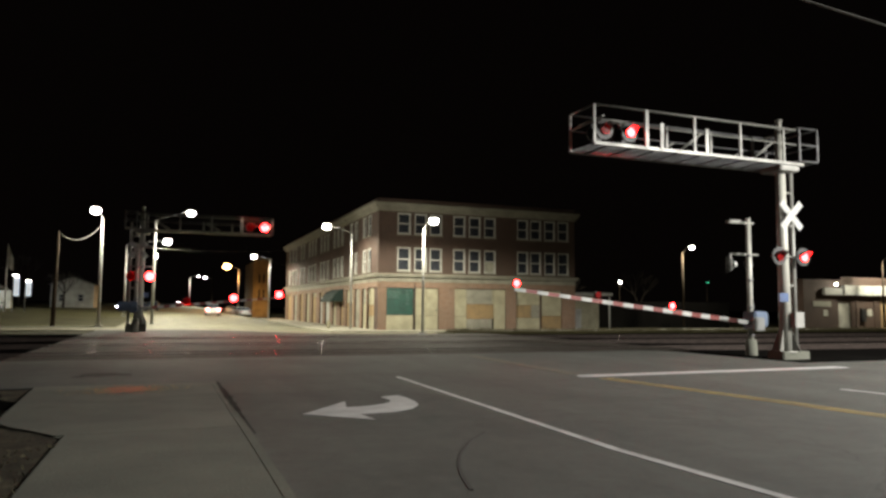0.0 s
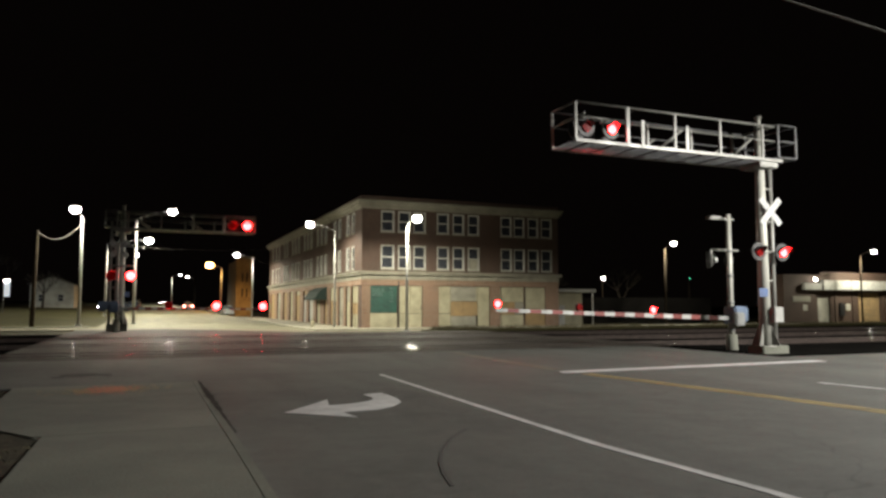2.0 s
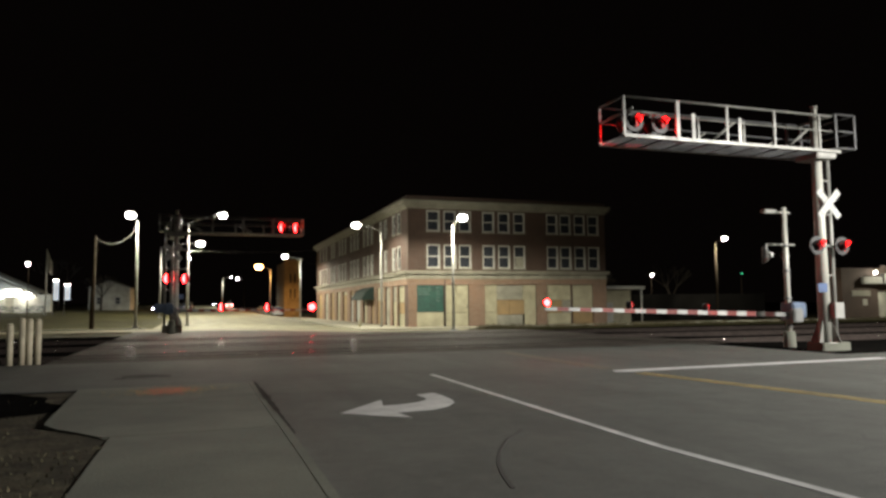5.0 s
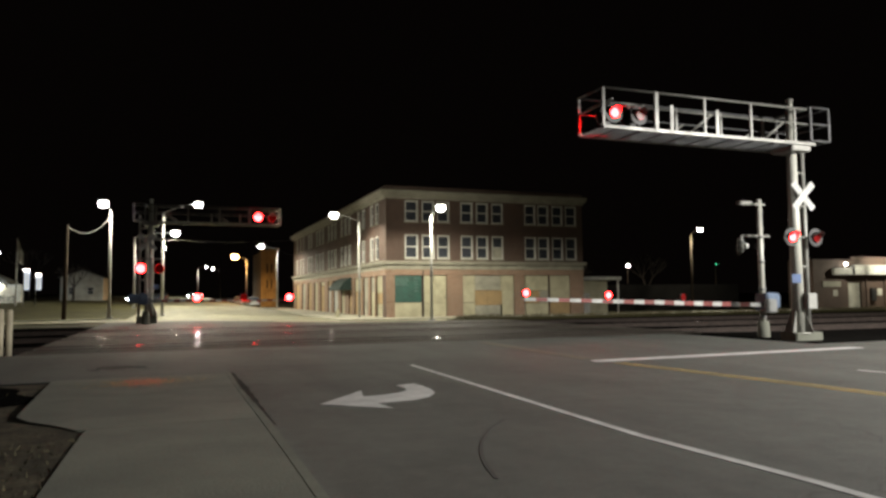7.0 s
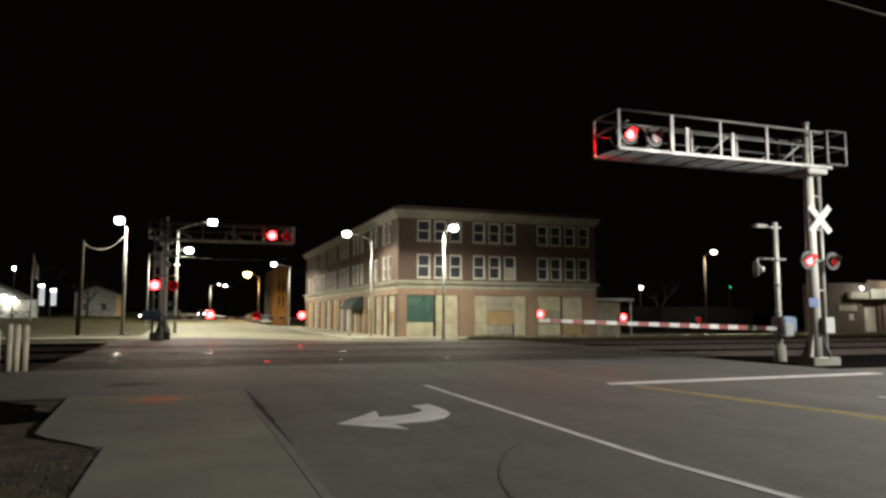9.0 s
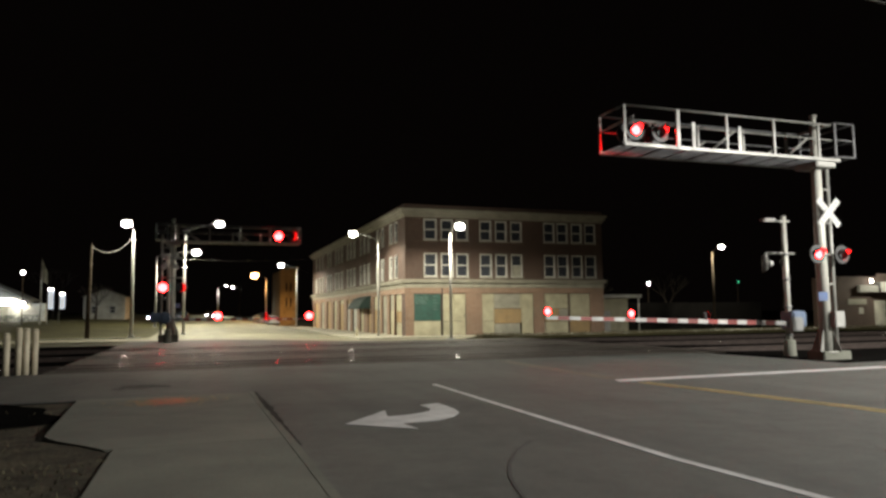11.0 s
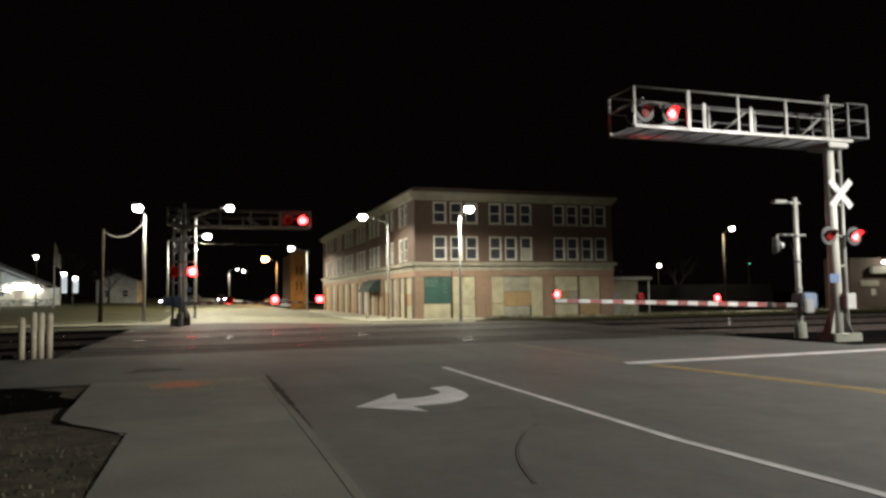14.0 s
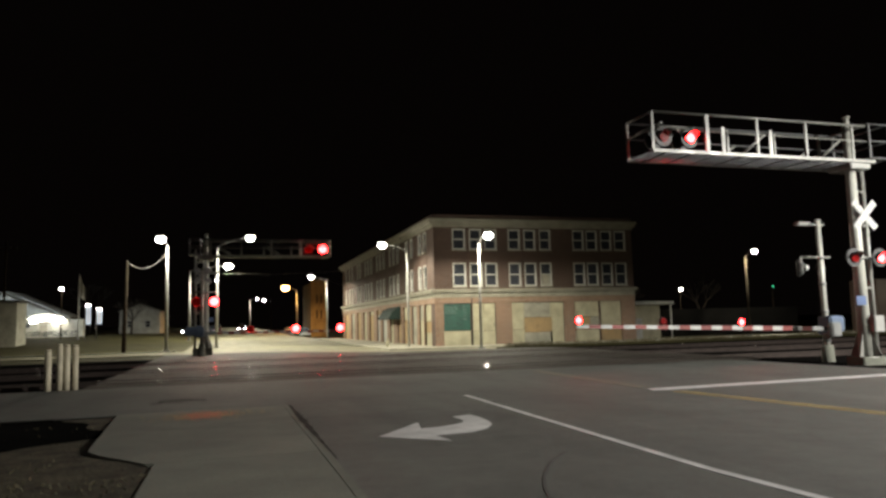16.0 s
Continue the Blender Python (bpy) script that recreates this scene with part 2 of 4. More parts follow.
    return tagged(ob, label, category, group)


def structure(name, bm, mat, label, category="ground"):
    return tagged(new(name, mesh_of(name, bm, mat)), label, category, kind="structure")


def box(bm, x0, x1, y0, y1, z0, z1, bevel=0.0, mi=0):
    v = [bm.verts.new(p) for p in ((x0, y0, z0), (x1, y0, z0), (x1, y1, z0), (x0, y1, z0), (x0, y0, z1), (x1, y0, z1), (x1, y1, z1), (x0, y1, z1))]
    fs = [bm.faces.new([v[i] for i in q]) for q in ((0, 3, 2, 1), (4, 5, 6, 7), (0, 1, 5, 4), (1, 2, 6, 5), (2, 3, 7, 6), (3, 0, 4, 7))]
    for f in fs:
        f.material_index = mi
    if bevel:
        bmesh.ops.bevel(bm, geom=list({e for f in fs for e in f.edges}), offset=bevel, segments=2, affect="EDGES")
    return bm


def bx(x0, x1, y0, y1, z0, z1, bevel=0.0):
    return box(bmesh.new(), x0, x1, y0, y1, z0, z1, bevel)


def rod(bm, a, b, r0, r1=None, seg=10, cap=True):
    a, b = Vector(a), Vector(b)
    r1 = r0 if r1 is None else r1
    q = (b - a).to_track_quat("Z", "Y")
    rings = []
    for p, r in ((a, r0), (b, r1)):
        rings.append([bm.verts.new(p + q @ Vector((r * math.cos(i * 2 * math.pi / seg), r * math.sin(i * 2 * math.pi / seg), 0))) for i in range(seg)])
    for i in range(seg):
        f = bm.faces.new((rings[0][i], rings[0][(i + 1) % seg], rings[1][(i + 1) % seg], rings[1][i]))
        f.smooth = seg > 6
    if cap:
        bm.faces.new(rings[0][::-1])
        bm.faces.new(rings[1])
    return bm


def rd(a, b, r0, r1=None, seg=10):
    return rod(bmesh.new(), a, b, r0, r1, seg)


def tube(bm, pts, r, seg=8):
    for a, b in zip(pts, pts[1:]):
        rod(bm, a, b, r, r, seg)
    return bm


def sheet(x0, x1, y0, y1, step, lift, thick=0.05, fn=gz):
    """A slab that follows the ground, with sides."""
    bm = bmesh.new()
    nx, ny = max(1, round((x1 - x0) / step)), max(1, round((y1 - y0) / step))
    g = [[bm.verts.new((x0 + (x1 - x0) * i / nx, y0 + (y1 - y0) * j / ny, fn(x0 + (x1 - x0) * i / nx, y0 + (y1 - y0) * j / ny) + lift)) for j in range(ny + 1)] for i in range(nx + 1)]
    for i in range(nx):
        for j in range(ny):
            bm.faces.new((g[i][j], g[i + 1][j], g[i + 1][j + 1], g[i][j + 1])).smooth = True
    ring = [g[i][0] for i in range(nx + 1)] + [g[nx][j] for j in range(1, ny + 1)] + [g[i][ny] for i in range(nx - 1, -1, -1)] + [g[0][j] for j in range(ny - 1, 0, -1)]
    ring = [bm.verts.new(v.co) for v in ring]
    low = [bm.verts.new(v.co - Vector((0, 0, thick))) for v in ring]
    for k in range(len(ring)):
        bm.faces.new((ring[k - 1], low[k - 1], low[k], ring[k]))
    return bm


# ---- ground, roads and pavements ----


def ground():
    xs = [-1500, -600, -300, -150] + list(range(-100, 131, 5)) + [180, 300, 600, 1500]
    ys = [-800, -300, -100, -40] + list(range(-15, 231, 5)) + [300, 400, 700, 2500]
    bm = bmesh.new()
    g = [[bm.verts.new((x, y, gz(x, y) - (0.02 if x <= 0 and y <= 15 else 0.07) - (0.07 if 18 < y < 45 and (x > 22 or x < -8) else 0))) for y in ys] for x in xs]
    for i in range(len(xs) - 1):
        for j in range(len(ys) - 1):
            f = bm.faces.new((g[i][j], g[i + 1][j], g[i + 1][j + 1], g[i][j + 1]))
            cx, cy = (xs[i] + xs[i + 1]) / 2, (ys[j] + ys[j + 1]) / 2
            # index 1: track ballast, coloured as if lying in shade
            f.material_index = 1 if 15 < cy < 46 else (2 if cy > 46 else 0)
    structure("ground", bm, [EARTH, NEARBLACK, LAWN], "dark earth, shade-darkened track ballast and dry lawn", "ground")


ground()
structure("road_near", sheet(1.0, 60, -25, 15.9, 1.2, 0.0, 0.3), ASPHALT, "worn grey asphalt carriageway before the crossing", "road")
structure("road_apron", sheet(-16, 17.7, 15.9, 16.4, 0.6, 0.0), ASPHALT, "asphalt strip before the shoulder", "road")
structure("road_ramp_end", sheet(-16, 1.0, 15.22, 15.9, 0.6, 0.0), ASPHALT, "patched asphalt apron beside the tracks", "road")
structure("road_crossing", sheet(-4.2, 19.2, 22.5, 50, 1.2, 0.0, 0.3), CROSSING, "dark asphalt between the tracks of the crossing", "road")
structure("road_shoulder", sheet(-16, 17.7, 16.4, 22.5, 1.2, 0.0, 0.3), ASPHALT, "asphalt shoulder before the first track", "road")
structure("road_cross_street", sheet(-90, 110, 50, 56.5, 2.5, 0.0), STREET, "brightly lit pale yellowish asphalt cross street", "road")
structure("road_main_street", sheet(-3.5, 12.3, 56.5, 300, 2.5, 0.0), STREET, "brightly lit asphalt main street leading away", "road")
structure("pavement_corner", sheet(12.3, 17.3, 56.5, 125, 2.0, 0.14, 0.2), PALE, "pale concrete pavement beside the brick building", "pavement")
structure("pavement_front", sheet(17.3, 66, 56.5, 59.6, 2.0, 0.14, 0.2), PALE, "pale concrete pavement before the brick building", "pavement")
structure("pavement_left", sheet(-90, -4.0, 56.5, 57.4, 2.0, 0.06, 0.2), CONCRETE, "pale concrete pavement at the lawn", "pavement")
structure("verge", sheet(19, 110, 46.5, 50, 2.0, 0.1, 0.3), LAWN, "dry grass verge along the tracks", "verge")


def paving():
    """The near footway: concrete bays with fine joints, a flared ramped end and a kerb."""
    def top(x, y):
        return 0.09 * (1 - ss(6.0, 15.2, y)) + 0.012

    def left(y):
        return -1.0 if y < 9.05 else -1.0 - 0.95 * ss(8.7, 10.6, y) - 0.3 * max(0.0, y - 10.4) / 5

    def bay(x1, y0, y1, lift, x0=None, thick=0.12):
        bm = bmesh.new()
        n = max(2, round((y1 - y0) / 0.45))
        rows = []
        for j in range(n + 1):
            y = y0 + (y1 - y0) * j / n
            a = left(y) if x0 is None else x0
            rows.append([bm.verts.new((a + (x1 - a) * i / 4, y, top(0, y) + lift)) for i in range(5)])
        for r0, r1 in zip(rows, rows[1:]):
            for i in range(4):
                bm.faces.new((r0[i], r0[i + 1], r1[i + 1], r1[i])).smooth = True
        ring = rows[0] + [r[-1] for r in rows[1:]] + rows[-1][-2::-1] + [r[0] for r in rows[-2:0:-1]]
        ring = [bm.verts.new(v.co) for v in ring]
        low = [bm.verts.new(v.co - Vector((0, 0, thick))) for v in ring]
        for k in range(len(ring)):
            bm.faces.new((ring[k - 1], low[k - 1], low[k], ring[k]))
        return bm
    base = structure("pavement", bay(0.985, -20, 15.18, -0.012), CONCRETE, "grey concrete footway with kerb and ramped end", "pavement")
    bm = bmesh.new()
    rows = []
    for j in range(61):
        y = -20 + 31 * j / 60
        edge = left(y) - 0.004
        rise = (top(0, y) - 0.015) * (1 - 0.9 * ss(9.6, 11.0, y)) + 0.012
        rows.append([bm.verts.new((edge - 5 * u, y, -0.012 + rise * (1 - u) ** 2 + 0.008 * math.sin(7 * y + 9 * u) * min(1, 4 * u))) for u in (0, 0.04, 0.1, 0.18, 0.3, 0.45, 0.7, 1)])
    for r0, r1 in zip(rows, rows[1:]):
        for i in range(7):
            bm.faces.new((r0[i], r0[i + 1], r1[i + 1], r1[i])).smooth = True
    structure("soil_bank", bm, EARTH, "trodden soil and dry grass against the footway")
    cuts = (-8, -3.5, 1.0, 5.0, 9.05, 12.3, 15.2)
    rng = random.Random(9)
    bm = bmesh.new()
    prev = None
    for k in range(60):
        y = 8.4 + 6.8 * k / 59
        w = (0.02 + 0.075 * math.exp(-((y - 12.6) / 2.2) ** 2)) * rng.uniform(0.45, 1.15)
        cur = [bm.verts.new((1.02 - w * 0.6, y, top(0, y) + 0.007)), bm.verts.new((1.02 + w, y, top(0, y) + 0.004))]
        if prev:
            bm.faces.new((prev[0], prev[1], cur[1], cur[0]))
        prev = cur
    part("dirt_strip", bm, DIRT, base, "dark dirt on the kerb")
    for y0, y1 in zip(cuts, cuts[1:]):
        part("slab", bay(0.905, y0 + 0.004, y1 - 0.004, 0.0), CONCRETE, base)
        part("kerb_stone", bay(1.0, y0 + 0.004, y1 - 0.004, 0.003, 0.912, 0.14), CONCRETE, base)
    # old spray paint; red signal light on it is painted into the orange
    for tint, colour, second, cx in (("orange", (0.5, 0.1, 0.05), (0.32, 0.07, 0.04), -0.6), ("yellow", (0.3, 0.2, 0.06), (0.14, 0.11, 0.06), -0.6)):
        rng = random.Random(len(tint))
        bm = bmesh.new()
        for _ in range(620):
            x, y, r = rng.gauss(cx, 0.2 if tint == "orange" else 0.42), rng.gauss(14.25, 0.3), rng.uniform(0.008, 0.04)
            bm.faces.new([bm.verts.new((x + r * rng.uniform(0.6, 1.3) * math.cos(k * 1.05), y + r * rng.uniform(0.6, 1.3) * math.sin(k * 1.05), top(x, y) + 0.003 + 0.0001 * k)) for k in range(6)])
        tagged(part("paint_mark", bm, material("faded spray paint and glow " + tint, colour, 0.8, 0, 0.4, 0.3, 30, 0.1, second), base, "faded " + tint + " specks of spray paint and signal glow"), kind="stuff")


paving()


def flat(name, polys, mat, label, z=0.006):
    bm = bmesh.new()
    for poly in polys:
        v = [bm.verts.new((x, y, z)) for x, y in poly]
        w = [bm.verts.new((x, y, z - 0.005)) for x, y in poly]
        bm.faces.new(v)
        for i in range(len(v)):
            bm.faces.new((v[i - 1], w[i - 1], w[i], v[i]))
    return tagged(new(name, mesh_of(name, bm, mat)), label, "road marking", kind="structure")


def strip(pts, w):
    out = []
    for (x0, y0), (x1, y1) in zip(pts, pts[1:]):
        d = Vector((x1 - x0, y1 - y0)).normalized() * (w / 2)
        out.append([(x0 - d.y, y0 + d.x), (x1 - d.y, y1 + d.x), (x1 + d.y, y1 - d.x), (x0 + d.y, y0 - d.x)])
    return out


flat("lane_line", strip([(4.88, 15.2), (4.74, 8.6), (4.70, 6.6), (4.85, 4.4), (4.9, -15)], 0.12), ROADWHITE, "worn white lane line on asphalt")
flat("stop_line", [[(8.85, 13.95), (17.5, 14.15), (17.5, 14.6), (9.0, 14.4)]], ROADWHITE, "white stop line before the crossing")
flat("centre_line", strip([(9.12, 13.6), (9.5, 10.7), (9.7, 9.0), (9.85, 7.4), (10.0, -15)], 0.1) + strip([(9.32, 13.6), (9.7, 10.7), (9.9, 9.0), (10.05, 7.4), (10.2, -15)], 0.1), ROADYELLOW, "worn yellow double centre line")
flat("centre_trace", strip([(9.15, 14.6), (9.2, 17.5), (9.35, 21.5)], 0.42), OVERLAY, "faded trace of the centre line", 0.005)
flat("lane_dash", strip([(12.5, 10.3), (12.85, 7.3)], 0.12), ROADWHITE, "white lane dash on asphalt")
flat("turn_arrow", [[(1.9, 10.29), (2.76, 9.5), (2.69, 10.06), (2.66, 10.78), (2.8, 11.49)],
                    [(2.69, 10.06), (3.26, 10.12), (3.6, 10.4), (3.82, 10.75), (3.89, 11.1), (3.91, 11.6), (3.89, 12.03), (3.52, 11.89), (3.55, 11.4), (3.46, 11.17), (3.3, 11.0), (3.05, 10.86), (2.66, 10.78)]],
     ROADWHITE, "white painted turn arrow on asphalt", 0.007)
flat("tyre_mark", strip([(3.79, 8.14), (3.35, 7.62), (2.97, 6.98), (2.75, 6.49), (2.61, 6.05), (2.5, 5.6)], 0.035), TYRE, "faint dark curved tyre mark on asphalt", 0.005)


def blot(cx, cy, rx, ry, seed):
    """An uneven rounded outline."""
    rng = random.Random(seed)
    ph = [rng.uniform(0, 6.28) for _ in range(5)]
    out = []
    for i in range(64):
        a = i * math.pi / 32
        k = 1 + sum(0.22 / (m + 1) ** 0.7 * math.sin((2 * m + 1) * a + ph[m]) for m in range(5)) * 0.55
        out.append((cx + rx * k * math.cos(a), cy + ry * k * math.sin(a)))
    return out


flat("puddle_stain", [blot(-1.35, 17.6, 0.42, 0.4, 4), blot(-0.8, 17.5, 0.16, 0.2, 5), blot(-1.7, 17.2, 0.13, 0.12, 6)], STAIN, "dark oily stains on asphalt", 0.004)
flat("gutter_dirt", strip([(1.03, 9.6), (1.02, 8.4), (1.02, 3.0)], 0.05), STAIN, "dark dirt along the kerb", 0.004)
flat("mud_patch", [blot(-4.6, 13.2, 2.15, 2.1, 3)], NEARBLACK, "dark bare mud beside the footway", -0.008)

# ---- railway ----
SLOPE = -0.03


def ty(y, x):
    return y + SLOPE * (x - 6)


def track(y):
    t = thing("railway_track", "railway track with polished rails set in dark crossing panels", "railway track", 0, 0, 0, 0, "railway tracks")
    for off in (-0.72, 0.72):
        bm = bmesh.new()
        head = [(-0.037, -0.2), (-0.037, 0.012), (-0.034, 0.02), (-0.031, 0.0288), (-0.021, 0.03), (-0.01, 0.0308), (0.0, 0.031),
                (0.01, 0.0308), (0.021, 0.03), (0.031, 0.0288), (0.034, 0.02), (0.037, 0.012), (0.037, -0.2)]
        for run in ((0, 1), (1, 2), (2, 3), (3, 9), (9, 10), (10, 11), (11, 12)):
            ends = [[bm.verts.new((x, ty(y + off, x) + a, z)) for a, z in head[run[0]:run[1] + 1]] for x in (-120, 130)]
            for i in range(run[1] - run[0]):
                f = bm.faces.new((ends[0][i], ends[1][i], ends[1][i + 1], ends[0][i + 1]))
                f.material_index, f.smooth = int(run != (3, 9)), run == (3, 9)
        part("rail", bm, [RAIL, RUST], t, "polished steel rail")
    for i in range(9):
        x = -4.0 + i * 2.5
        for lo, hi in ((-1.5, -0.79), (-0.6, 0.6), (0.79, 1.5)):
            bm = bmesh.new()
            a, b = x + 0.01, x + 2.48
            v = [bm.verts.new(p) for p in ((a, ty(y + lo, a), 0.01), (b, ty(y + lo, b), 0.01), (b, ty(y + hi, b), 0.01), (a, ty(y + hi, a), 0.01),
                                           (a, ty(y + lo, a), -0.08), (b, ty(y + lo, b), -0.08), (b, ty(y + hi, b), -0.08), (a, ty(y + hi, a), -0.08))]
            for q in ((0, 1, 2, 3), (0, 4, 5, 1), (1, 5, 6, 2), (2, 6, 7, 3), (3, 7, 4, 0)):
                bm.faces.new([v[k] for k in q])
            part("panel", bm, CROSSING, t)
    bm = bmesh.new()
    for x in [v * 0.6 for v in range(-60, 120)]:
        if not -4.5 < x < 19:
            yy = ty(y, x)
            box(bm, x - 0.11, x + 0.11, yy - 1.3, yy + 1.3, -0.3, -0.132)
    tagged(part("sleeper_bed", bm, TIE, t, "dark wooden sleepers"), kind="stuff")


for y in (24.6, 30.4, 36.6):
    track(y)

# ---- level-crossing signals ----
PERIOD, START = 1.0857, 0.10
LENSES, ARMS = [], []


def lamp_unit(parent, x, y, z, face, phase, lens_r=0.152):
    """A flashing lamp: black backing disc, visor and a lens that turns between its lit and its dark face. face: -1 looks to -y."""
    bm = rd((0, 0, 0), (0, 0.05 * face, 0), 0.30, 0.30, 28)
    rod(bm, (0, -0.02 * face, 0), (0, -0.2 * face, 0), 0.16, 0.1, 16)
    rod(bm, (0, 0.05 * face, 0), (0, 0.1 * face, 0), lens_r + 0.018, lens_r + 0.013, 24, False)
    back = part("lamp_backing", bm, BLACK, parent, "round black lamp backing", (x, y, z))
    bm = bmesh.new()
    n = 18
    rows = []
    for j, d in enumerate((0.04, 0.16, 0.30)):
        cut = (-0.10, 0.04, 0.2)[j] * math.pi
        rows.append([[bm.verts.new((r * math.cos(cut + (math.pi - 2 * cut) * i / n), face * d, r * math.sin(cut + (math.pi - 2 * cut) * i / n))) for i in range(n + 1)] for r in (lens_r + 0.023, lens_r + 0.033)])
    for j in range(2):
        for i in range(n):
            for s in (0, 1):
                bm.faces.new((rows[j][s][i], rows[j][s][i + 1], rows[j + 1][s][i + 1], rows[j + 1][s][i])).smooth = True
    part("visor", bm, VISOR, back)
    bm = rd((0, -0.012, 0), (0, 0.012, 0), lens_r, lens_r, 24)
    bm.faces.ensure_lookup_table()
    for f in bm.faces:
        c = f.calc_center_median()
        f.material_index = 1 if c.y * face > 0.01 else 0
    lens = part("lens", bm, [REDGLASS, GLOWRED], back, "red signal lens")
    LENSES.append((lens, (0, face * 0.085, 0), phase))
    return back


def crossbuck(parent, x, y, z, face):
    sign = part("crossbuck", bmesh.new(), SIGNWHITE, parent, "white crossbuck sign", (x, y, z))
    for k, a in enumerate((45, -45)):
        bm = bx(-0.61, 0.61, -0.006, 0.006, -0.115, 0.115, 0.003)
        bmesh.ops.transform(bm, matrix=pose(0, face * (0.012 + 0.016 * k), 0, 0, a, 0), verts=bm.verts)
        part("board", bm, SIGNWHITE, sign)
        for j in (-3, -2, 2, 3) if k else (-3, -2, -1, 1, 2, 3):
            bm = bx(j * 0.15 - 0.03, j * 0.15 + 0.03, -0.002, 0.002, -0.06, 0.06)
            bmesh.ops.transform(bm, matrix=pose(0, face * (0.021 + 0.016 * k), 0, 0, a, 0), verts=bm.verts)
            part("lettering_bar", bm, FADED, sign, "worn dark lettering")


def cantilever(px, py, pz, rz, length, beyond):
    """Mast, brace pole and a walkway truss that reaches out over the road (towards the thing's own -x)."""
    t = thing("signal_cantilever", "silver crossing signal mast with long walkway arm over the road", "crossing signal", px, py, pz, rz, "crossing signals")
    part("foundation", bx(-0.42, 0.75, -0.3, 0.4, -0.6, 0.2, 0.03), CONCRETE, t, "concrete foundation")
    near = rz < 90
    z1 = 7.68 if near else 7.02
    bm = rd((0, 0, 0.1), (0, 0, z1 + 0.08), 0.205, 0.14, 20)
    rod(bm, (0, 0, z1 + 0.08), (0, 0, z1 + 0.4), 0.095, 0.085, 12)
    rod(bm, (0, 0, z1 + 0.36), (0, 0, z1 + 0.42), 0.12, 0.12, 12)
    rod(bm, (0, 0, 0.16), (0, 0, 0.2), 0.36, 0.36, 16)
    part("mast", bm, LITSILVER, t, "tapered silver mast")
    for a in (20, 110, 200, 290):
        bm = bmesh.new()
        c, s = math.cos(radians(a)), math.sin(radians(a))
        v = [bm.verts.new(p) for p in ((c * 0.19, s * 0.19, 0.2), (c * 0.48, s * 0.48, 0.2), (c * 0.19, s * 0.19, 0.95))]
        f = bm.faces.new(v)
        r = bmesh.ops.extrude_face_region(bm, geom=[f])
        bmesh.ops.translate(bm, vec=(-s * 0.02, c * 0.02, 0), verts=[e for e in r["geom"] if isinstance(e, bmesh.types.BMVert)])
        part("gusset", bm, SILVER, t)
    part("brace_pole", rd((0.62, 0.15, 0.1), (0.62, 0.15, 6.4), 0.075, 0.07, 12), SILVER, t)
    for z in (1.2, 2.4, 3.4, 4.45, 5.6):
        part("brace_bar", rd((0.1, 0.05, z), (0.62, 0.15, z), 0.04, 0.04, 8), SILVER, t)
    drop = -0.06 if near else 0.46
    z0, ya, yb = 6.44 - drop, -0.42, 0.93 if near else 0.62
    x0, x1 = -length, 0.3
    zm = (z0 + z1) / 2 + 0.08
    n, bay = 4, (length - 0.3) / 4
    for y in (ya, yb):
        # back rails get the darker steel, with shade in its colour
        part("top_rail", rd((x0, y, z1), (x1, y, z1), 0.036, 0.036, 10), SILVER if y < 0 else UNLITSTEEL, t)
        part("mid_rail", rd((x0 + 0.1, y, zm), (x1, y, zm), 0.022, 0.022, 8), SILVER if y < 0 else UNLITSTEEL, t)
        part("bottom_chord", bx(x0, x1 + 0.3, y - 0.05, y + 0.05, z0 - 0.05, z0 + 0.05, 0.012), SILVER, t)
        for i in range(n + 1):
            x = x0 + 0.03 + i * bay
            part("post", bx(x - 0.04, x + 0.04, y - 0.035, y + 0.035, z0, z1, 0.006), SILVER, t)
        for k in (1.75, 3.35):
            part("diagonal", rd((x0 + k * bay, y + 0.01, z0 + 0.1), (x0 + (k + 0.42) * bay, y + 0.01, zm), 0.035, 0.035, 8), SILVER, t)
    for k, top in ((1.0, z1), (1.3, zm + 0.15), (2.24, zm + 0.15)):
        x = x0 + 0.03 + k * bay
        part("hanger", bx(x - 0.06, x + 0.06, ya - 0.075, ya - 0.055, z0, top, 0.004), SILVER, t)
    for x in (x0 + 0.03, x1 - 0.04):
        part("cross_bar", rd((x, ya, z1), (x, yb, z1), 0.035, 0.035, 8), SILVER, t)
    part("end_rail", rd((x0 + 0.03, ya, zm), (x0 + 0.03, yb, zm), 0.028, 0.028, 8), SILVER, t)
    # the railed cage round the mast's back side
    cz0, cz1 = z0 + 0.1, z1 + 0.05
    for y in (ya - 0.1, yb):
        for x in (0.34, beyond):
            part("cage_post", bx(x - 0.03, x + 0.03, y - 0.03, y + 0.03, cz0, cz1, 0.005), UNLITSTEEL, t)
        for z in (cz0, (cz0 + cz1) / 2, cz1):
            part("cage_rail", rd((0.34, y, z), (beyond, y, z), 0.026, 0.026, 8), UNLITSTEEL, t)
    for x in (0.34, beyond):
        for z in (cz0, (cz0 + cz1) / 2, cz1):
            part("cage_rail", rd((x, ya - 0.1, z), (x, yb, z), 0.026, 0.026, 8), UNLITSTEEL, t)
    part("cage_floor", bx(0.36, beyond - 0.02, ya - 0.06, yb - 0.04, cz0 - 0.03, cz0 + 0.01), UNLITSTEEL, t)
    for k in range(9):
        y = ya + 0.1 + k * (yb - ya - 0.2) / 8
        # the shaded underside is put into the bars' and joists' colour
        part("grating_bar", bx(x0 + 0.02, x1 - 0.02, y - 0.022, y + 0.022, z0 - 0.03, z0 + 0.01), UNLITSTEEL, t)
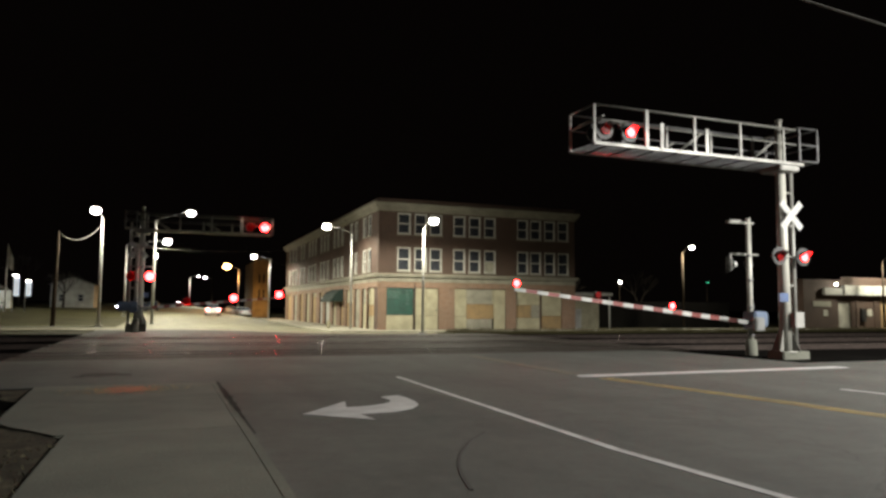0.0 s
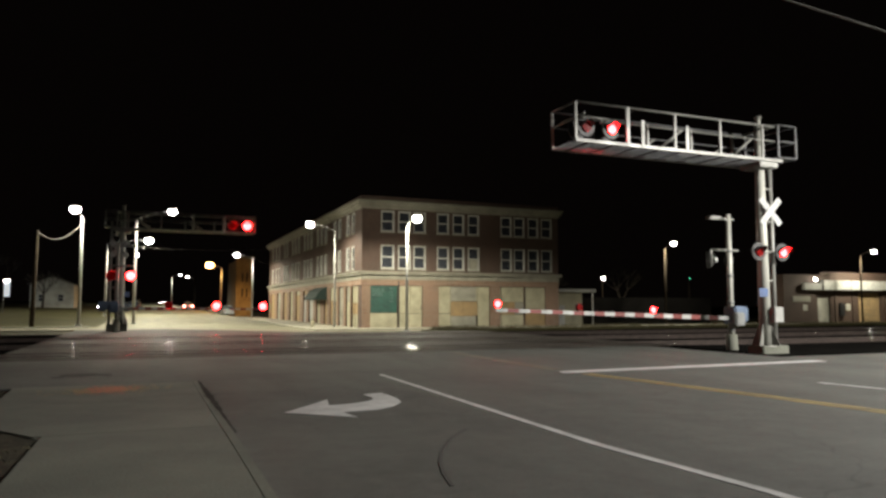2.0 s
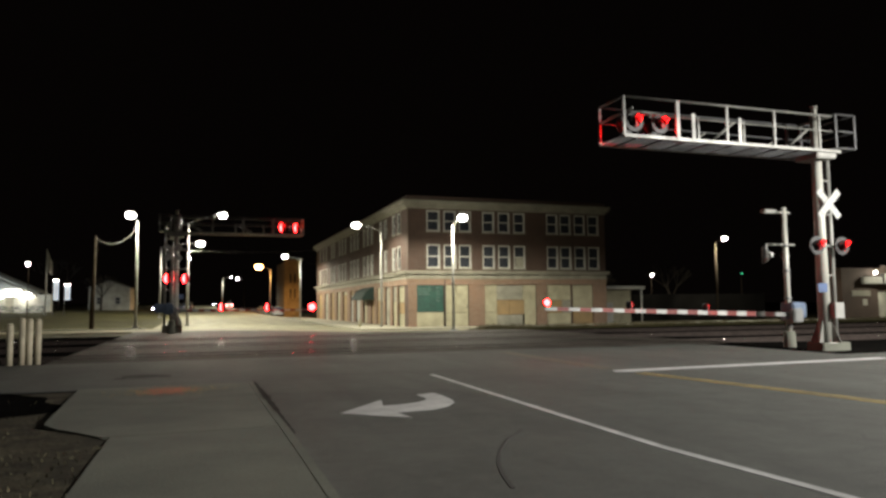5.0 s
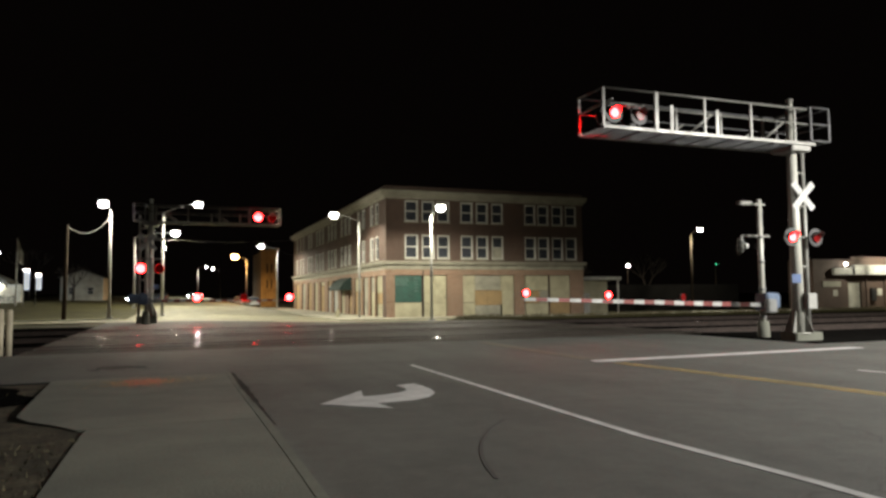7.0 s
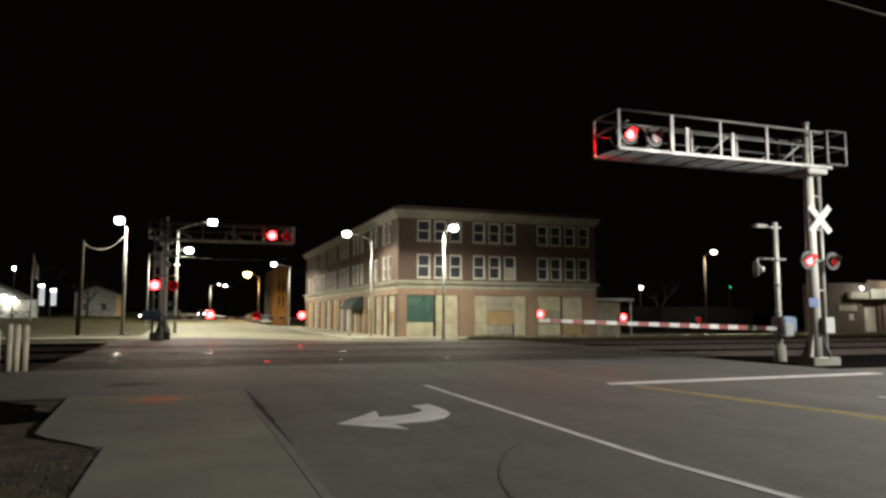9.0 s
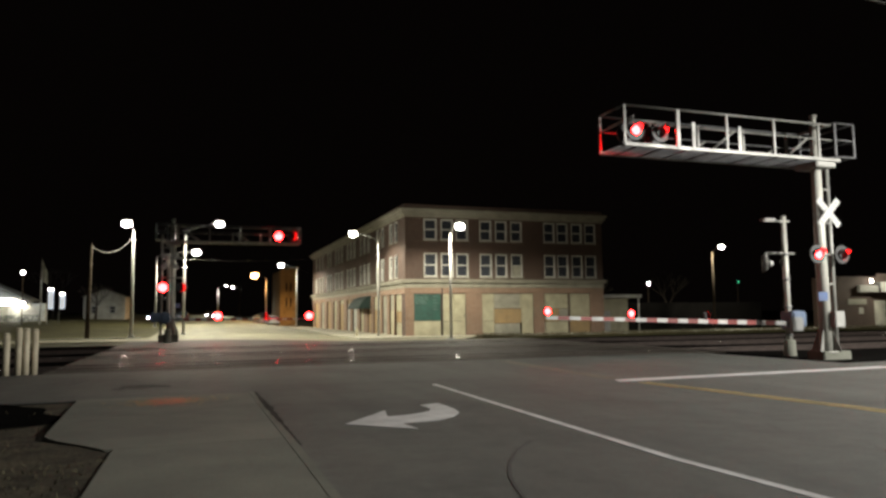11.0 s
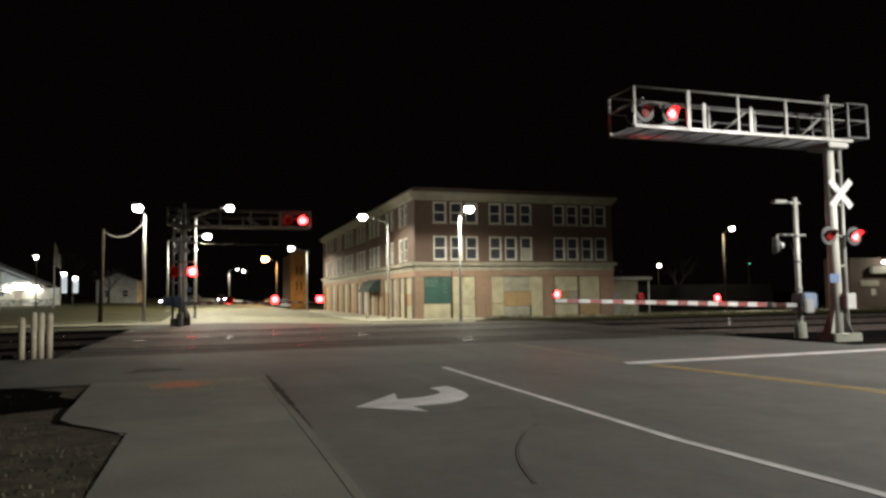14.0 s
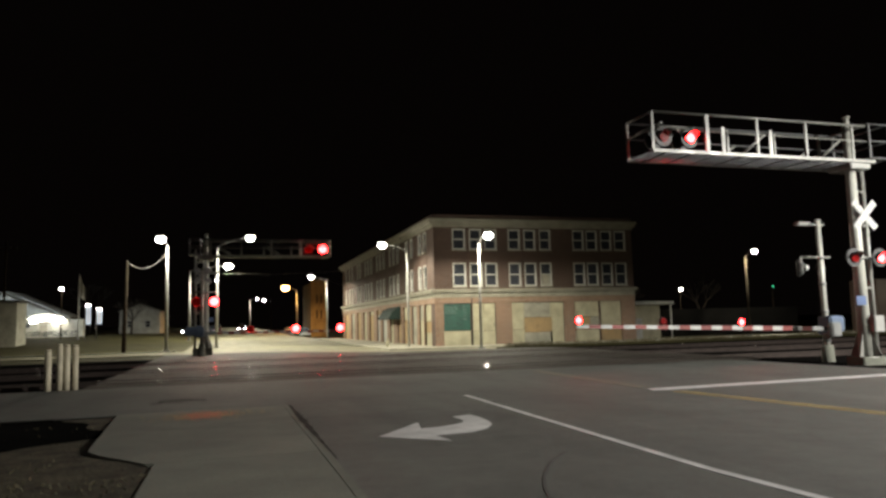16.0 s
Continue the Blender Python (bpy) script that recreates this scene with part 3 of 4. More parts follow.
    for k in range(9):
        x = x0 + 0.5 + k * (x1 - x0 - 1) / 8
        part("joist", bx(x - 0.03, x + 0.03, ya + 0.05, yb - 0.05, z0 - 0.06, z0 - 0.031), UNLITSTEEL, t)
    part("clamp", bx(-0.42, 0.42, -0.44, 0.5, z0 - 0.24, z0 - 0.06, 0.03), SILVER, t)
    bm = rd((x0 + 0.35, -0.05, 7.3 - drop), (x0 + 1.75, -0.05, 7.3 - drop), 0.03, 0.03, 8)
    for x in (x0 + 0.55, x0 + 1.45):
        rod(bm, (x, -0.05, 7.3 - drop), (x, -0.05, 6.95 - drop), 0.04, 0.04, 8)
    rod(bm, (x0 + 0.35, ya, 7.3 - drop), (x0 + 0.35, yb, 7.3 - drop), 0.03, 0.03, 8)
    part("lamp_bracket", bm, SILVER, t)
    flip = rz > 90
    for x, ph in ((x0 + 0.5, 0), (x0 + 1.42, 1)):
        lamp_unit(t, x, -0.22, 6.92 - drop, -1, ph ^ flip)
        # far lenses are oversized: the bloom round the lamp is built into their radius
        lamp_unit(t, x, 0.22, 6.92 - drop, 1, ph ^ flip, 0.265 if flip else 0.152)
    lz = 3.36 if near else 3.1
    bm = rd((-0.52, -0.2, lz), (0.54, -0.2, lz), 0.03, 0.03, 8)
    rod(bm, (0, -0.2, lz), (0, 0, lz), 0.05, 0.05, 8)
    part("lamp_bracket", bm, SILVER, t)
    for x, ph in ((-0.52, 0), (0.54, 1)):
        lamp_unit(t, x, -0.3, lz, -1, ph ^ flip)
        if flip:
            # oversized like the arm's far lenses, in place of bloom
            lamp_unit(t, x, 0.3, lz, 1, ph ^ flip, 0.265)
    crossbuck(t, 0.14, -0.26, 4.76, -1)
    if flip:
        crossbuck(t, 0.22, 0.3, 4.75, 1)
    part("blue_sign", bx(-0.48, -0.08, -0.26, -0.245, 1.84, 2.13, 0.004), BLUE, t, "small blue emergency notice")
    part("junction_box", bx(0.02, 0.42, -0.42, -0.17, 0.98, 1.5, 0.02), POLE, t, "grey steel junction box")
    return t


def gate(px, py, pz, rz, length, lights):
    """Gate post with bell arm, drive box with counterweight and a striped arm that turns on it (towards the thing's own -x)."""
    t = thing("crossing_gate", "railway crossing gate with a red and white striped arm", "crossing gate", px, py, pz, rz, "crossing gates")
    bm = rd((0, 0, -0.6), (0, 0, 0.5), 0.24, 0.19, 16)
    part("foundation", bm, CONCRETE, t, "concrete foot")
    part("post", rd((0, 0, 0.4), (0, 0, 4.92), 0.1, 0.09, 14), LITSILVER, t, "scuffed silver post")
    for z in (0.62, 1.62, 2.6, 3.5):
        part("collar", rd((0, 0, z), (0, 0, z + 0.09), 0.125, 0.125, 14), STEEL, t)
    bm = bx(-1.02, 0.25, -0.05, 0.05, 4.7, 4.77, 0.01)
    box(bm, -0.95, -0.4, -0.09, 0.09, 4.75, 4.82)
    part("top_bracket", bm, SILVER, t)
    part("side_bracket", rd((-0.85, 0, 3.58), (0.42, 0, 3.58), 0.04, 0.04, 8), SILVER, t)
    if rz < 90:
        bm = rd((-0.93, 0.05, 3.2), (-0.82, -0.05, 3.2), 0.3, 0.2, 20)
        rod(bm, (-0.82, -0.05, 3.2), (-0.7, -0.15, 3.2), 0.15, 0.07, 12)
        rod(bm, (-0.86, 0, 3.58), (-0.86, 0, 3.3), 0.035, 0.035, 8)
        part("side_lamp", bm, SIGNWHITE, t, "pale round back of a side lamp")
        part("side_backing", rd((-0.97, 0.085, 3.2), (-0.935, 0.055, 3.2), 0.31, 0.31, 24), BLACK, t)
        part("side_backing", rd((0.1, 0.12, 3.22), (0.1, 0.16, 3.22), 0.2, 0.2, 24), BLACK, t)
    part("drive_box", bx(-0.1, 0.38, -0.32, 0.3, 0.86, 1.52, 0.05), BLUEGREY, t, "blue grey drive box")
    part("drive_cover", bx(-0.28, 0.26, -0.44, -0.3, 0.82, 1.3, 0.04), STEEL, t)
    bm = bx(0.35, 0.95, 0.08, 0.2, 0.95, 1.5, 0.05)
    part("counterweight", bm, BLUEGREY, t, "blue grey counterweight")
    bm = bx(-0.9, 0.3, -0.24, -0.2, -0.07, 0.07, 0.01)
    arm = part("arm", bm, STEEL, t, "striped gate arm")
    n = 22
    for i in range(n):
        a, b = 0.85 + (length - 0.85) * i / n, 0.85 + (length - 0.85) * (i + 1) / n
        h0, h1 = 0.078 - 0.026 * i / n, 0.078 - 0.026 * (i + 1) / n
        bm = bmesh.new()
        v = [bm.verts.new(p) for p in ((-a, -0.24, -h0), (-b, -0.24, -h1), (-b, -0.24, h1), (-a, -0.24, h0), (-a, -0.2, -h0), (-b, -0.2, -h1), (-b, -0.2, h1), (-a, -0.2, h0))]
        for q in ((0, 1, 2, 3), (4, 7, 6, 5), (0, 4, 5, 1), (3, 2, 6, 7), (1, 5, 6, 2), (0, 3, 7, 4)):
            bm.faces.new([v[k] for k in q])
        part("stripe", bm, (REDPAINT, SIGNWHITE)[i % 2], arm)
    flip = rz > 90
    for d, ph in lights:
        # far gate lenses are enlarged to stand in for glare
        r = 0.22 if flip else 0.105
        bm = bx(-d - r - 0.01, -d + r + 0.01, -0.27, -0.17, 0.07, 0.2 + r, 0.03)
        rod(bm, (-d, -0.22, 0.19), (-d, -0.22 + (0.085 if flip else -0.085), 0.19), r + 0.009, r + 0.009, 18, False)
        part("lamp_housing", bm, BLACK, arm)
        for face in (1,) if flip else (-1,):
            bm = rd((0, -0.008, 0), (0, 0.008, 0), r, r, 16)
            for f in bm.faces:
                f.material_index = 1 if f.calc_center_median().y * face > 0.006 else 0
            lens = part("arm_lens", bm, [REDGLASS, GLOWRED], arm, "red gate lamp")
            y = -0.22 + face * 0.065
            if ph is None:
                lens.location = (-d, y, 0.19)
            else:
                LENSES.append((lens, (-d, y, 0.19), ph))
    return t, arm


# ---- street lamps and poles ----


def street_lamp(base, head, z_head, colour=None, watts=0, pole=POLE, big=1.3, stray=0):
    """A steel pole with a curved arm and a lit head. base, head: plan positions. big: enlarges head and bowl in place
    of bloom.
    """
    (x, y), (hx, hy) = base, head
    z = gz(x, y)
    t = thing("street_lamp", "tall steel street lamp with a lit glass head", "street lamp", x, y, z, 0, "street lamps")
    dx, dy, h = hx - x, hy - y, z_head - z
    part("base_plate", bx(-0.22, 0.22, -0.22, 0.22, -0.1, 0.12, 0.02), STEEL, t)
    part("pole", rd((0, 0, 0), (0, 0, h - 0.5), 0.125, 0.085, 14), pole, t)
    bm = bmesh.new()
    tube(bm, [(dx * k, dy * k, h - 0.55 + 0.62 * math.sin(k * math.pi / 2)) for k in (0, 0.15, 0.35, 0.6, 0.85)], 0.045)
    part("arm", bm, pole, t)
    bm = bmesh.new()
    bmesh.ops.create_uvsphere(bm, u_segments=20, v_segments=10, radius=1)
    bmesh.ops.transform(bm, matrix=Matrix.Diagonal((0.33 * big, 0.27 * big, 0.11, 1)), verts=bm.verts)
    bmesh.ops.translate(bm, vec=(dx, dy, h + 0.19 * big), verts=bm.verts)
    part("head", bm, STEEL, t)
    bm = bmesh.new()
    bmesh.ops.create_uvsphere(bm, u_segments=20, v_segments=12, radius=1)
    bmesh.ops.transform(bm, matrix=Matrix.Diagonal((0.29 * big, 0.27 * big, 0.22 * big, 1)), verts=bm.verts)
    bmesh.ops.translate(bm, vec=(dx, dy, h - 0.02), verts=bm.verts)
    for f in bm.faces:
        f.smooth = True
    bowl = part("lit_bowl", bm, GLOWAMBER if colour else GLOWWHITE, t, "glowing lamp bowl")
    bowl.visible_shadow = False
    if watts:
        lamp(hx, hy, z_head - 0.4, watts, colour or WHITE, 176, blend=0.32)
    if stray:
        d = bpy.data.lights.new("bowl_light", "POINT")
        d.energy, d.color, d.shadow_soft_size = stray, WHITE, 0.3
        new("bowl_light", d).location = (hx, hy, z_head - 0.02)
    return t


street_lamp((-5.0, 61.2), (-5.5, 60.7), 8.95, None, 2200)
street_lamp((15.3, 62.2), (13.0, 62.3), 8.78, None, 3500, stray=420)
street_lamp((18.75, 52.6), (19.3, 51.8), 8.4, None, 5600, stray=800)
street_lamp((-1.2, 64.5), (1.55, 62.7), 9.35, None, 11000)
street_lamp((-4.6, 87.5), (-0.3, 87.3), 9.0, None, 13000, big=1.6)
street_lamp((13.8, 106.3), (11.5, 106.4), 8.95, None, 7500, big=1.4)
street_lamp((11.9, 134), (9.8, 134.2), 8.9, AMBER, 7500, big=2.4)
street_lamp((52.0, 62), (52.5, 61.1), 8.3, None, 4200, WOOD, 1.0)
street_lamp((78.1, 58.6), (79.2, 57.6), 8.0, None, 5800, WOOD, 1.0)
street_lamp((11.4, 209), (9.4, 209.3), 9.6, None, 9000, big=1.3)
street_lamp((5.0, 193), (7.0, 192.9), 9.4, None, 9000, big=0.8)

# ---- buildings ----


def wall(w, h, thick, holes):
    """An upright wall along +x from the origin, outer face at y = 0, with rectangular openings (x0, x1, z0, z1)."""
    bm = bmesh.new()
    xs = sorted({0.0, w, *[k for q in holes for k in q[:2]]})
    zs = sorted({0.0, h, *[k for q in holes for k in q[2:]]})
    def solid(i, j):
        if not (0 <= i < len(xs) - 1 and 0 <= j < len(zs) - 1):
            return False
        cx, cz = (xs[i] + xs[i + 1]) / 2, (zs[j] + zs[j + 1]) / 2
        return not any(a < cx < b and c < cz < d for a, b, c, d in holes)
    memo = {}
    def v(i, j, k):
        if (i, j, k) not in memo:
            memo[i, j, k] = bm.verts.new((xs[i], k * thick, zs[j]))
        return memo[i, j, k]
    for i in range(len(xs) - 1):
        for j in range(len(zs) - 1):
            if solid(i, j):
                bm.faces.new((v(i, j, 0), v(i + 1, j, 0), v(i + 1, j + 1, 0), v(i, j + 1, 0)))
                bm.faces.new((v(i, j, 1), v(i, j + 1, 1), v(i + 1, j + 1, 1), v(i + 1, j, 1)))
                for di, dj, a, b in ((-1, 0, (i, j), (i, j + 1)), (1, 0, (i + 1, j), (i + 1, j + 1)), (0, -1, (i, j), (i + 1, j)), (0, 1, (i, j + 1), (i + 1, j + 1))):
                    if not solid(i + di, j + dj):
                        bm.faces.new((v(*a, 0), v(*b, 0), v(*b, 1), v(*a, 1)))
    return bm


def turned(bm, m):
    bmesh.ops.transform(bm, matrix=m, verts=bm.verts)
    return bm


def window(parent, m, x0, x1, z0, z1, trim=0.075):
    """A sash window in an opening: trim, sill, two sashes with panes set back."""
    bm = bmesh.new()
    for a, b, c, d in ((x0 - 0.02, x0 + trim, z0, z1), (x1 - trim, x1 + 0.02, z0, z1), (x0 + trim, x1 - trim, z1 - trim, z1), (x0 + trim, x1 - trim, z0, z0 + trim)):
        box(bm, a, b, -0.03, 0.1, c, d)
    win = part("window", turned(bm, m), TRIM, parent, "white sash window")
    part("sill", turned(bx(x0 - 0.08, x1 + 0.08, -0.1, 0.09, z0 - 0.1, z0 - 0.004), m), STONE, win)
    zm = (z0 + z1) / 2
    for k, (a, b) in enumerate(((z0 + trim, zm), (zm, z1 - trim))):
        bm = bmesh.new()
        y = 0.1 - 0.04 * k
        for p, q, c, d in ((x0 + trim, x0 + trim + 0.05, a, b), (x1 - trim - 0.05, x1 - trim, a, b), (x0 + trim + 0.05, x1 - trim - 0.05, b - 0.06, b), (x0 + trim + 0.05, x1 - trim - 0.05, a, a + 0.05)):
            box(bm, p, q, y, y + 0.035, c, d)
        part("sash", turned(bm, m), TRIM, win)
        part("pane", turned(bx(x0 + trim + 0.05, x1 - trim - 0.05, y + 0.012, y + 0.02, a + 0.05, b - 0.06), m), GLASS, win)


def bars(parent, m, x0, x1, z0, z1, y, rows, mat):
    rng = random.Random(5)
    for k in range(rows):
        z = z1 - (k + 0.5) * (z1 - z0) / rows
        x = x0
        while x < x1 - 0.15:
            w = rng.uniform(0.12, 0.4)
            part("lettering_bar", turned(bx(x, min(x1, x + w), y - 0.006, y - 0.001, z - 0.05, z + 0.05), m), mat, parent)
            x += w + 0.09


def corner_building():
    X0, Y0, Z0, W, L, H = 17.05, 59.6, -0.5, 19.9, 52.0, 11.5
    t = thing("brick_building", "three-storey dark brick corner building with boarded shopfronts", "building", X0, Y0, Z0)
    I = Matrix.Identity(4)
    S = Matrix(((0, 1, 0, 0), (-1, 0, 0, L), (0, 0, 1, 0), (0, 0, 0, 1)))
    us = [(1.75, 2.95), (3.35, 4.5), (4.8, 5.95), (7.1, 8.25), (8.65, 9.78), (10.2, 11.32), (13.62, 14.75), (15.02, 16.15), (16.55, 17.68), (18.02, 19.18)]
    upper = [(a, b, c, d) for a, b in us for c, d in ((5.32, 7.45), (8.62, 10.5))]
    bays = [(0.8, 3.3), (3.5, 5.65), (7.25, 12.4), (13.5, 16.05), (16.2, 18.4)]
    holes = upper + [(a, b, 0.0, 3.82) for a, b in bays]
    upper_wall = part("front_wall", wall(W, H, 0.35, holes), BRICK, t, "dark red brick front wall")
    for q in upper:
        window(upper_wall, I, *q)
    part("window_board", bx(10.34, 11.18, 0.05, 0.062, 5.42, 6.35, 0.003), GREYBOARD, upper_wall, "grey board in a window")
    # side wall, seen along the main street; its own x runs from the far end to the corner
    vs = [2.4, 4.2, 7.4, 9.3, 13.3, 15.2, 17.1, 20.5, 22.4, 24.3, 28.0, 30.0, 32.0, 36.0, 38.0, 42.5, 45.0, 48.0]
    side_upper = [(L - v - 1.05, L - v, c, d) for v in vs for c, d in ((5.32, 7.45), (8.62, 10.5))]
    side_bays = [(1.2, 3.2), (3.6, 5.2), (6.0, 8.0), (8.6, 11.6), (12.6, 14.2), (16.0, 18.0), (19.4, 22.0), (23.4, 25.2), (27.0, 30.0), (31.8, 34.2), (36.0, 39.0), (41.0, 44.0), (46.0, 50.0)]
    holes = side_upper + [(L - b, L - a, 0.0, 3.82) for a, b in side_bays]
    side = part("side_wall", turned(wall(L - 0.36, H, 0.35, [(max(0.1, a), min(L - 0.5, b), c, d) for a, b, c, d in holes]), S), BRICK, t, "dark red brick side wall")
    for q in side_upper:
        window(side, S, *q)
    part("back_wall", bx(0.36, W, L - 0.3, L, 0, H - 0.3), BRICK, t)
    part("end_wall", bx(W - 0.35, W - 0.002, 0.36, L - 0.31, 0, H - 0.3), BRICK, t)
    part("roof", bx(0.36, W - 0.36, 0.36, L - 0.31, H - 0.6, H - 0.4), ROOF, t)
    part("inner_floor", bx(0.37, W - 0.37, 0.9, L - 0.4, 4.3, 4.5), ROOF, t)
    # ledges and cornices in steps
    for name, z0, z1, out, mat in (("lintel_band", 3.84, 4.35, 0.05, PIER), ("frieze", 4.352, 4.78, 0.09, STONE), ("ledge", 4.782, 4.95, 0.34, STONE), ("ledge_cap", 4.952, 5.08, 0.42, STONE),
                                   ("cornice_bed", 10.62, 10.85, 0.16, STONE), ("cornice", 10.852, 11.12, 0.42, STONE), ("cornice_cap", 11.122, 11.34, 0.6, STONE), ("parapet", 11.342, 11.75, 0.1, BRICK)):
        part(name, bx(-out, W + out * 0.5, -out, 0.0 - 0.002, z0, z1, 0.015), mat, t)
        part(name, bx(-out, -0.002, 0.002, L, z0, z1, 0.015), mat, t)
    for u in (6.45, 12.9):
        part("ornament", bx(u - 0.28, u + 0.28, -0.2, -0.092, 4.38, 4.78, 0.03), STONE, t)
    # pilasters
    for a, b in ((0.0, 0.78), (5.68, 7.22), (12.43, 13.47), (18.43, 19.88)):
        part("pilaster", bx(a, b, -0.09, -0.002, 0, 3.83, 0.012), PIER, t, "pinkish brick pilaster")
    for (a, b), (c, d) in zip([(0, 0.9)] + side_bays, side_bays + [(51.2, 51.9)]):
        if c - b > 0.3:
            part("pilaster", bx(-0.09, -0.002, b + 0.03 if b > 1 else 0.04, c - 0.03, 0, 3.83, 0.012), PIER, t, "pinkish brick pilaster")
    # boarded shopfronts: u0, u1, z0, z1, material, set back
    def board(u0, u1, z0, z1, mat, y=0.08, m=I):
        return part("board", turned(bx(u0 + 0.012, u1 - 0.012, y, y + 0.05, z0 + 0.012, z1 - 0.012, 0.006), m), mat, t, {GREEN: "green painted board", PLY: "weathered plywood board", GREYBOARD: "grey weathered board"}.get(mat, "cream painted board"))
    sign = board(0.8, 3.3, 1.42, 3.82, GREEN, 0.05)
    bars(sign, I, 0.95, 2.1, 2.9, 3.6, 0.05, 4, SIGNTEXT)
    bars(sign, I, 2.6, 3.15, 2.3, 3.7, 0.05, 5, SIGNTEXT)
    for q in ((0.8, 3.3, 0, 1.42, CREAM), (3.5, 5.65, 0, 1.35, CREAM), (3.5, 4.55, 1.35, 3.82, CREAM), (4.55, 5.65, 1.35, 3.82, CREAM), (7.25, 8.45, 0, 1.35, CREAM), (7.25, 8.45, 1.35, 3.82, CREAM),
              (8.45, 11.05, 2.45, 3.82, GREYBOARD), (8.45, 9.7, 1.1, 2.45, PLY), (9.7, 11.2, 1.1, 2.45, PLY), (8.45, 11.05, 0, 1.1, GREYBOARD), (11.2, 12.4, 0, 3.82, CREAM), (11.05, 11.2, 2.45, 3.82, CREAM),
              (13.5, 16.05, 2.4, 3.82, CREAM), (13.5, 15.1, 1.2, 2.4, PLY), (15.1, 16.05, 1.2, 2.4, GREYBOARD), (13.5, 16.05, 0, 1.2, CREAM), (16.2, 18.4, 1.4, 3.82, CREAM), (16.2, 18.4, 0, 1.4, PLY)):
        board(*q)
    part("door_handle", bx(5.5, 5.56, 0.02, 0.06, 1.7, 2.1, 0.01), BLACK, t)
    fills = [[(0, 1.3, CREAM), (1.3, 2.3, PLY), (2.3, 3.82, CREAM)], [(0, 2.4, CREAM), (2.4, 3.82, GREYBOARD)], [(0, 3.82, GREYBOARD)], [(0, 2.5, PLY), (2.5, 3.82, CREAM)],
             [(0, 3.82, PLY)], [(0, 3.82, CREAM)], [(0, 3.2, TRIM), (3.2, 3.82, GREYBOARD)], [(0, 3.3, TRIM), (3.3, 3.82, PLY)], [(0, 3.4, PLY), (3.4, 3.82, CREAM)], [(0, 3.82, CREAM)], [(0, 3.82, PLY)], [(0, 3.82, GREYBOARD)], [(0, 3.82, PLY)]]
    for (a, b), col in zip(side_bays, fills):
        for z0, z1, mat in col:
            board(L - b, L - a, z0, z1, mat, 0.1, S)
    # hooded awning over a side door
    bm = bmesh.new()
    y0, y1 = 12.6, 18.2
    prof = [(0.0, 4.0), (-0.45, 3.8), (-0.9, 3.4), (-1.25, 2.85), (-1.25, 2.65)]
    for (ax, az), (bx_, bz) in zip(prof, prof[1:]):
        bm.faces.new([bm.verts.new(p) for p in ((ax - 0.1, y0, az), (ax - 0.1, y1, az), (bx_ - 0.1, y1, bz), (bx_ - 0.1, y0, bz))])
    for y in (y0, y1):
        bm.faces.new([bm.verts.new((ax - 0.1, y, az)) for ax, az in prof] + [bm.verts.new((-0.1, y, 2.65))])
    part("awning", bm, AWNING, t, "dark green canvas awning")
    part("downpipe", rd((3.4, -0.06, 0.2), (3.4, -0.06, 4.3), 0.05), BLACK, t)
    return t


corner_building()


def annex():
    t = thing("annex", "low annex with a flat white canopy beside the brick building", "building", 36.98, 61.0, -0.5)
    part("wall", bx(0.02, 4.0, 0.6, 8, 0, 3.4), CREAM, t)
    part("canopy", bx(-0.0, 4.9, -0.6, 8.2, 3.42, 3.72, 0.03), TRIM, t, "flat white canopy")
    part("door", bx(1.0, 1.9, 0.54, 0.597, 0, 2.1, 0.01), TRIM, t)
    part("post", rd((4.6, -0.4, 0), (4.6, -0.4, 3.42), 0.06), TRIM, t)
    part("back_shed", bx(4.02, 26, 6, 14, 0, 3.0), NEARBLACK, t, "dark low shed")


annex()


def warehouse():
    t = thing("warehouse", "low brown brick warehouse with a white fascia and pale doors", "building", 68.3, 61.0, -0.5)
    W, H = 30.0, 5.75
    holes = [(5.4, 7.4, 0, 3.1), (17.3, 19.2, 0, 3.1), (12.4, 16.2, 0, 3.6), (21.0, 25.0, 1.2, 3.2)]
    part("front_wall", wall(W, H, 0.35, holes), TANBRICK, t, "brown brick wall")
    part("end_wall", bx(0.0, 0.35, 0.36, 3.5, 0, H), TANBRICK, t)
    part("roof", bx(0.36, W, 0.36, 3.5, H - 0.5, H - 0.3), ROOF, t)
    part("parapet", bx(5.9, W, -0.06, -0.002, H - 0.02, H + 0.35, 0.01), TANBRICK, t)
    bm = bx(2.9, 5.9, -0.4, -0.003, 3.95, 4.75, 0.02)
    part("fascia", bm, TRIM, t, "white fascia panel")
    for i in range(5):
        part("fascia", bx(5.92 + i * 4.6, 5.92 + i * 4.6 + 4.58, -0.55, -0.003, 3.95, 5.1, 0.02), TRIM, t, "white fascia panel")
    for x in (5.4, 17.3):
        d = part("door", bx(x + 0.06, x + 1.94, 0.1, 0.16, 0.02, 3.04, 0.01), SIDING, t, "pale flush door")
        part("handle", bx(x + 1.7, x + 1.78, 0.05, 0.1, 1.3, 1.5, 0.01), STEEL, d)
    for i in range(9):
        part("slat", bx(12.42, 16.18, 0.12, 0.17, 0.02 + i * 0.4, 0.4 + i * 0.4, 0.01), PLY, t)
    part("pane", bx(21.0, 25.0, 0.15, 0.17, 1.2, 3.2), GLASS, t)
    for x in (8.2, 11.2, 16.9):
        part("pier", bx(x, x + 0.3, -0.12, -0.002, 0, 4.2, 0.01), TANBRICK, t)
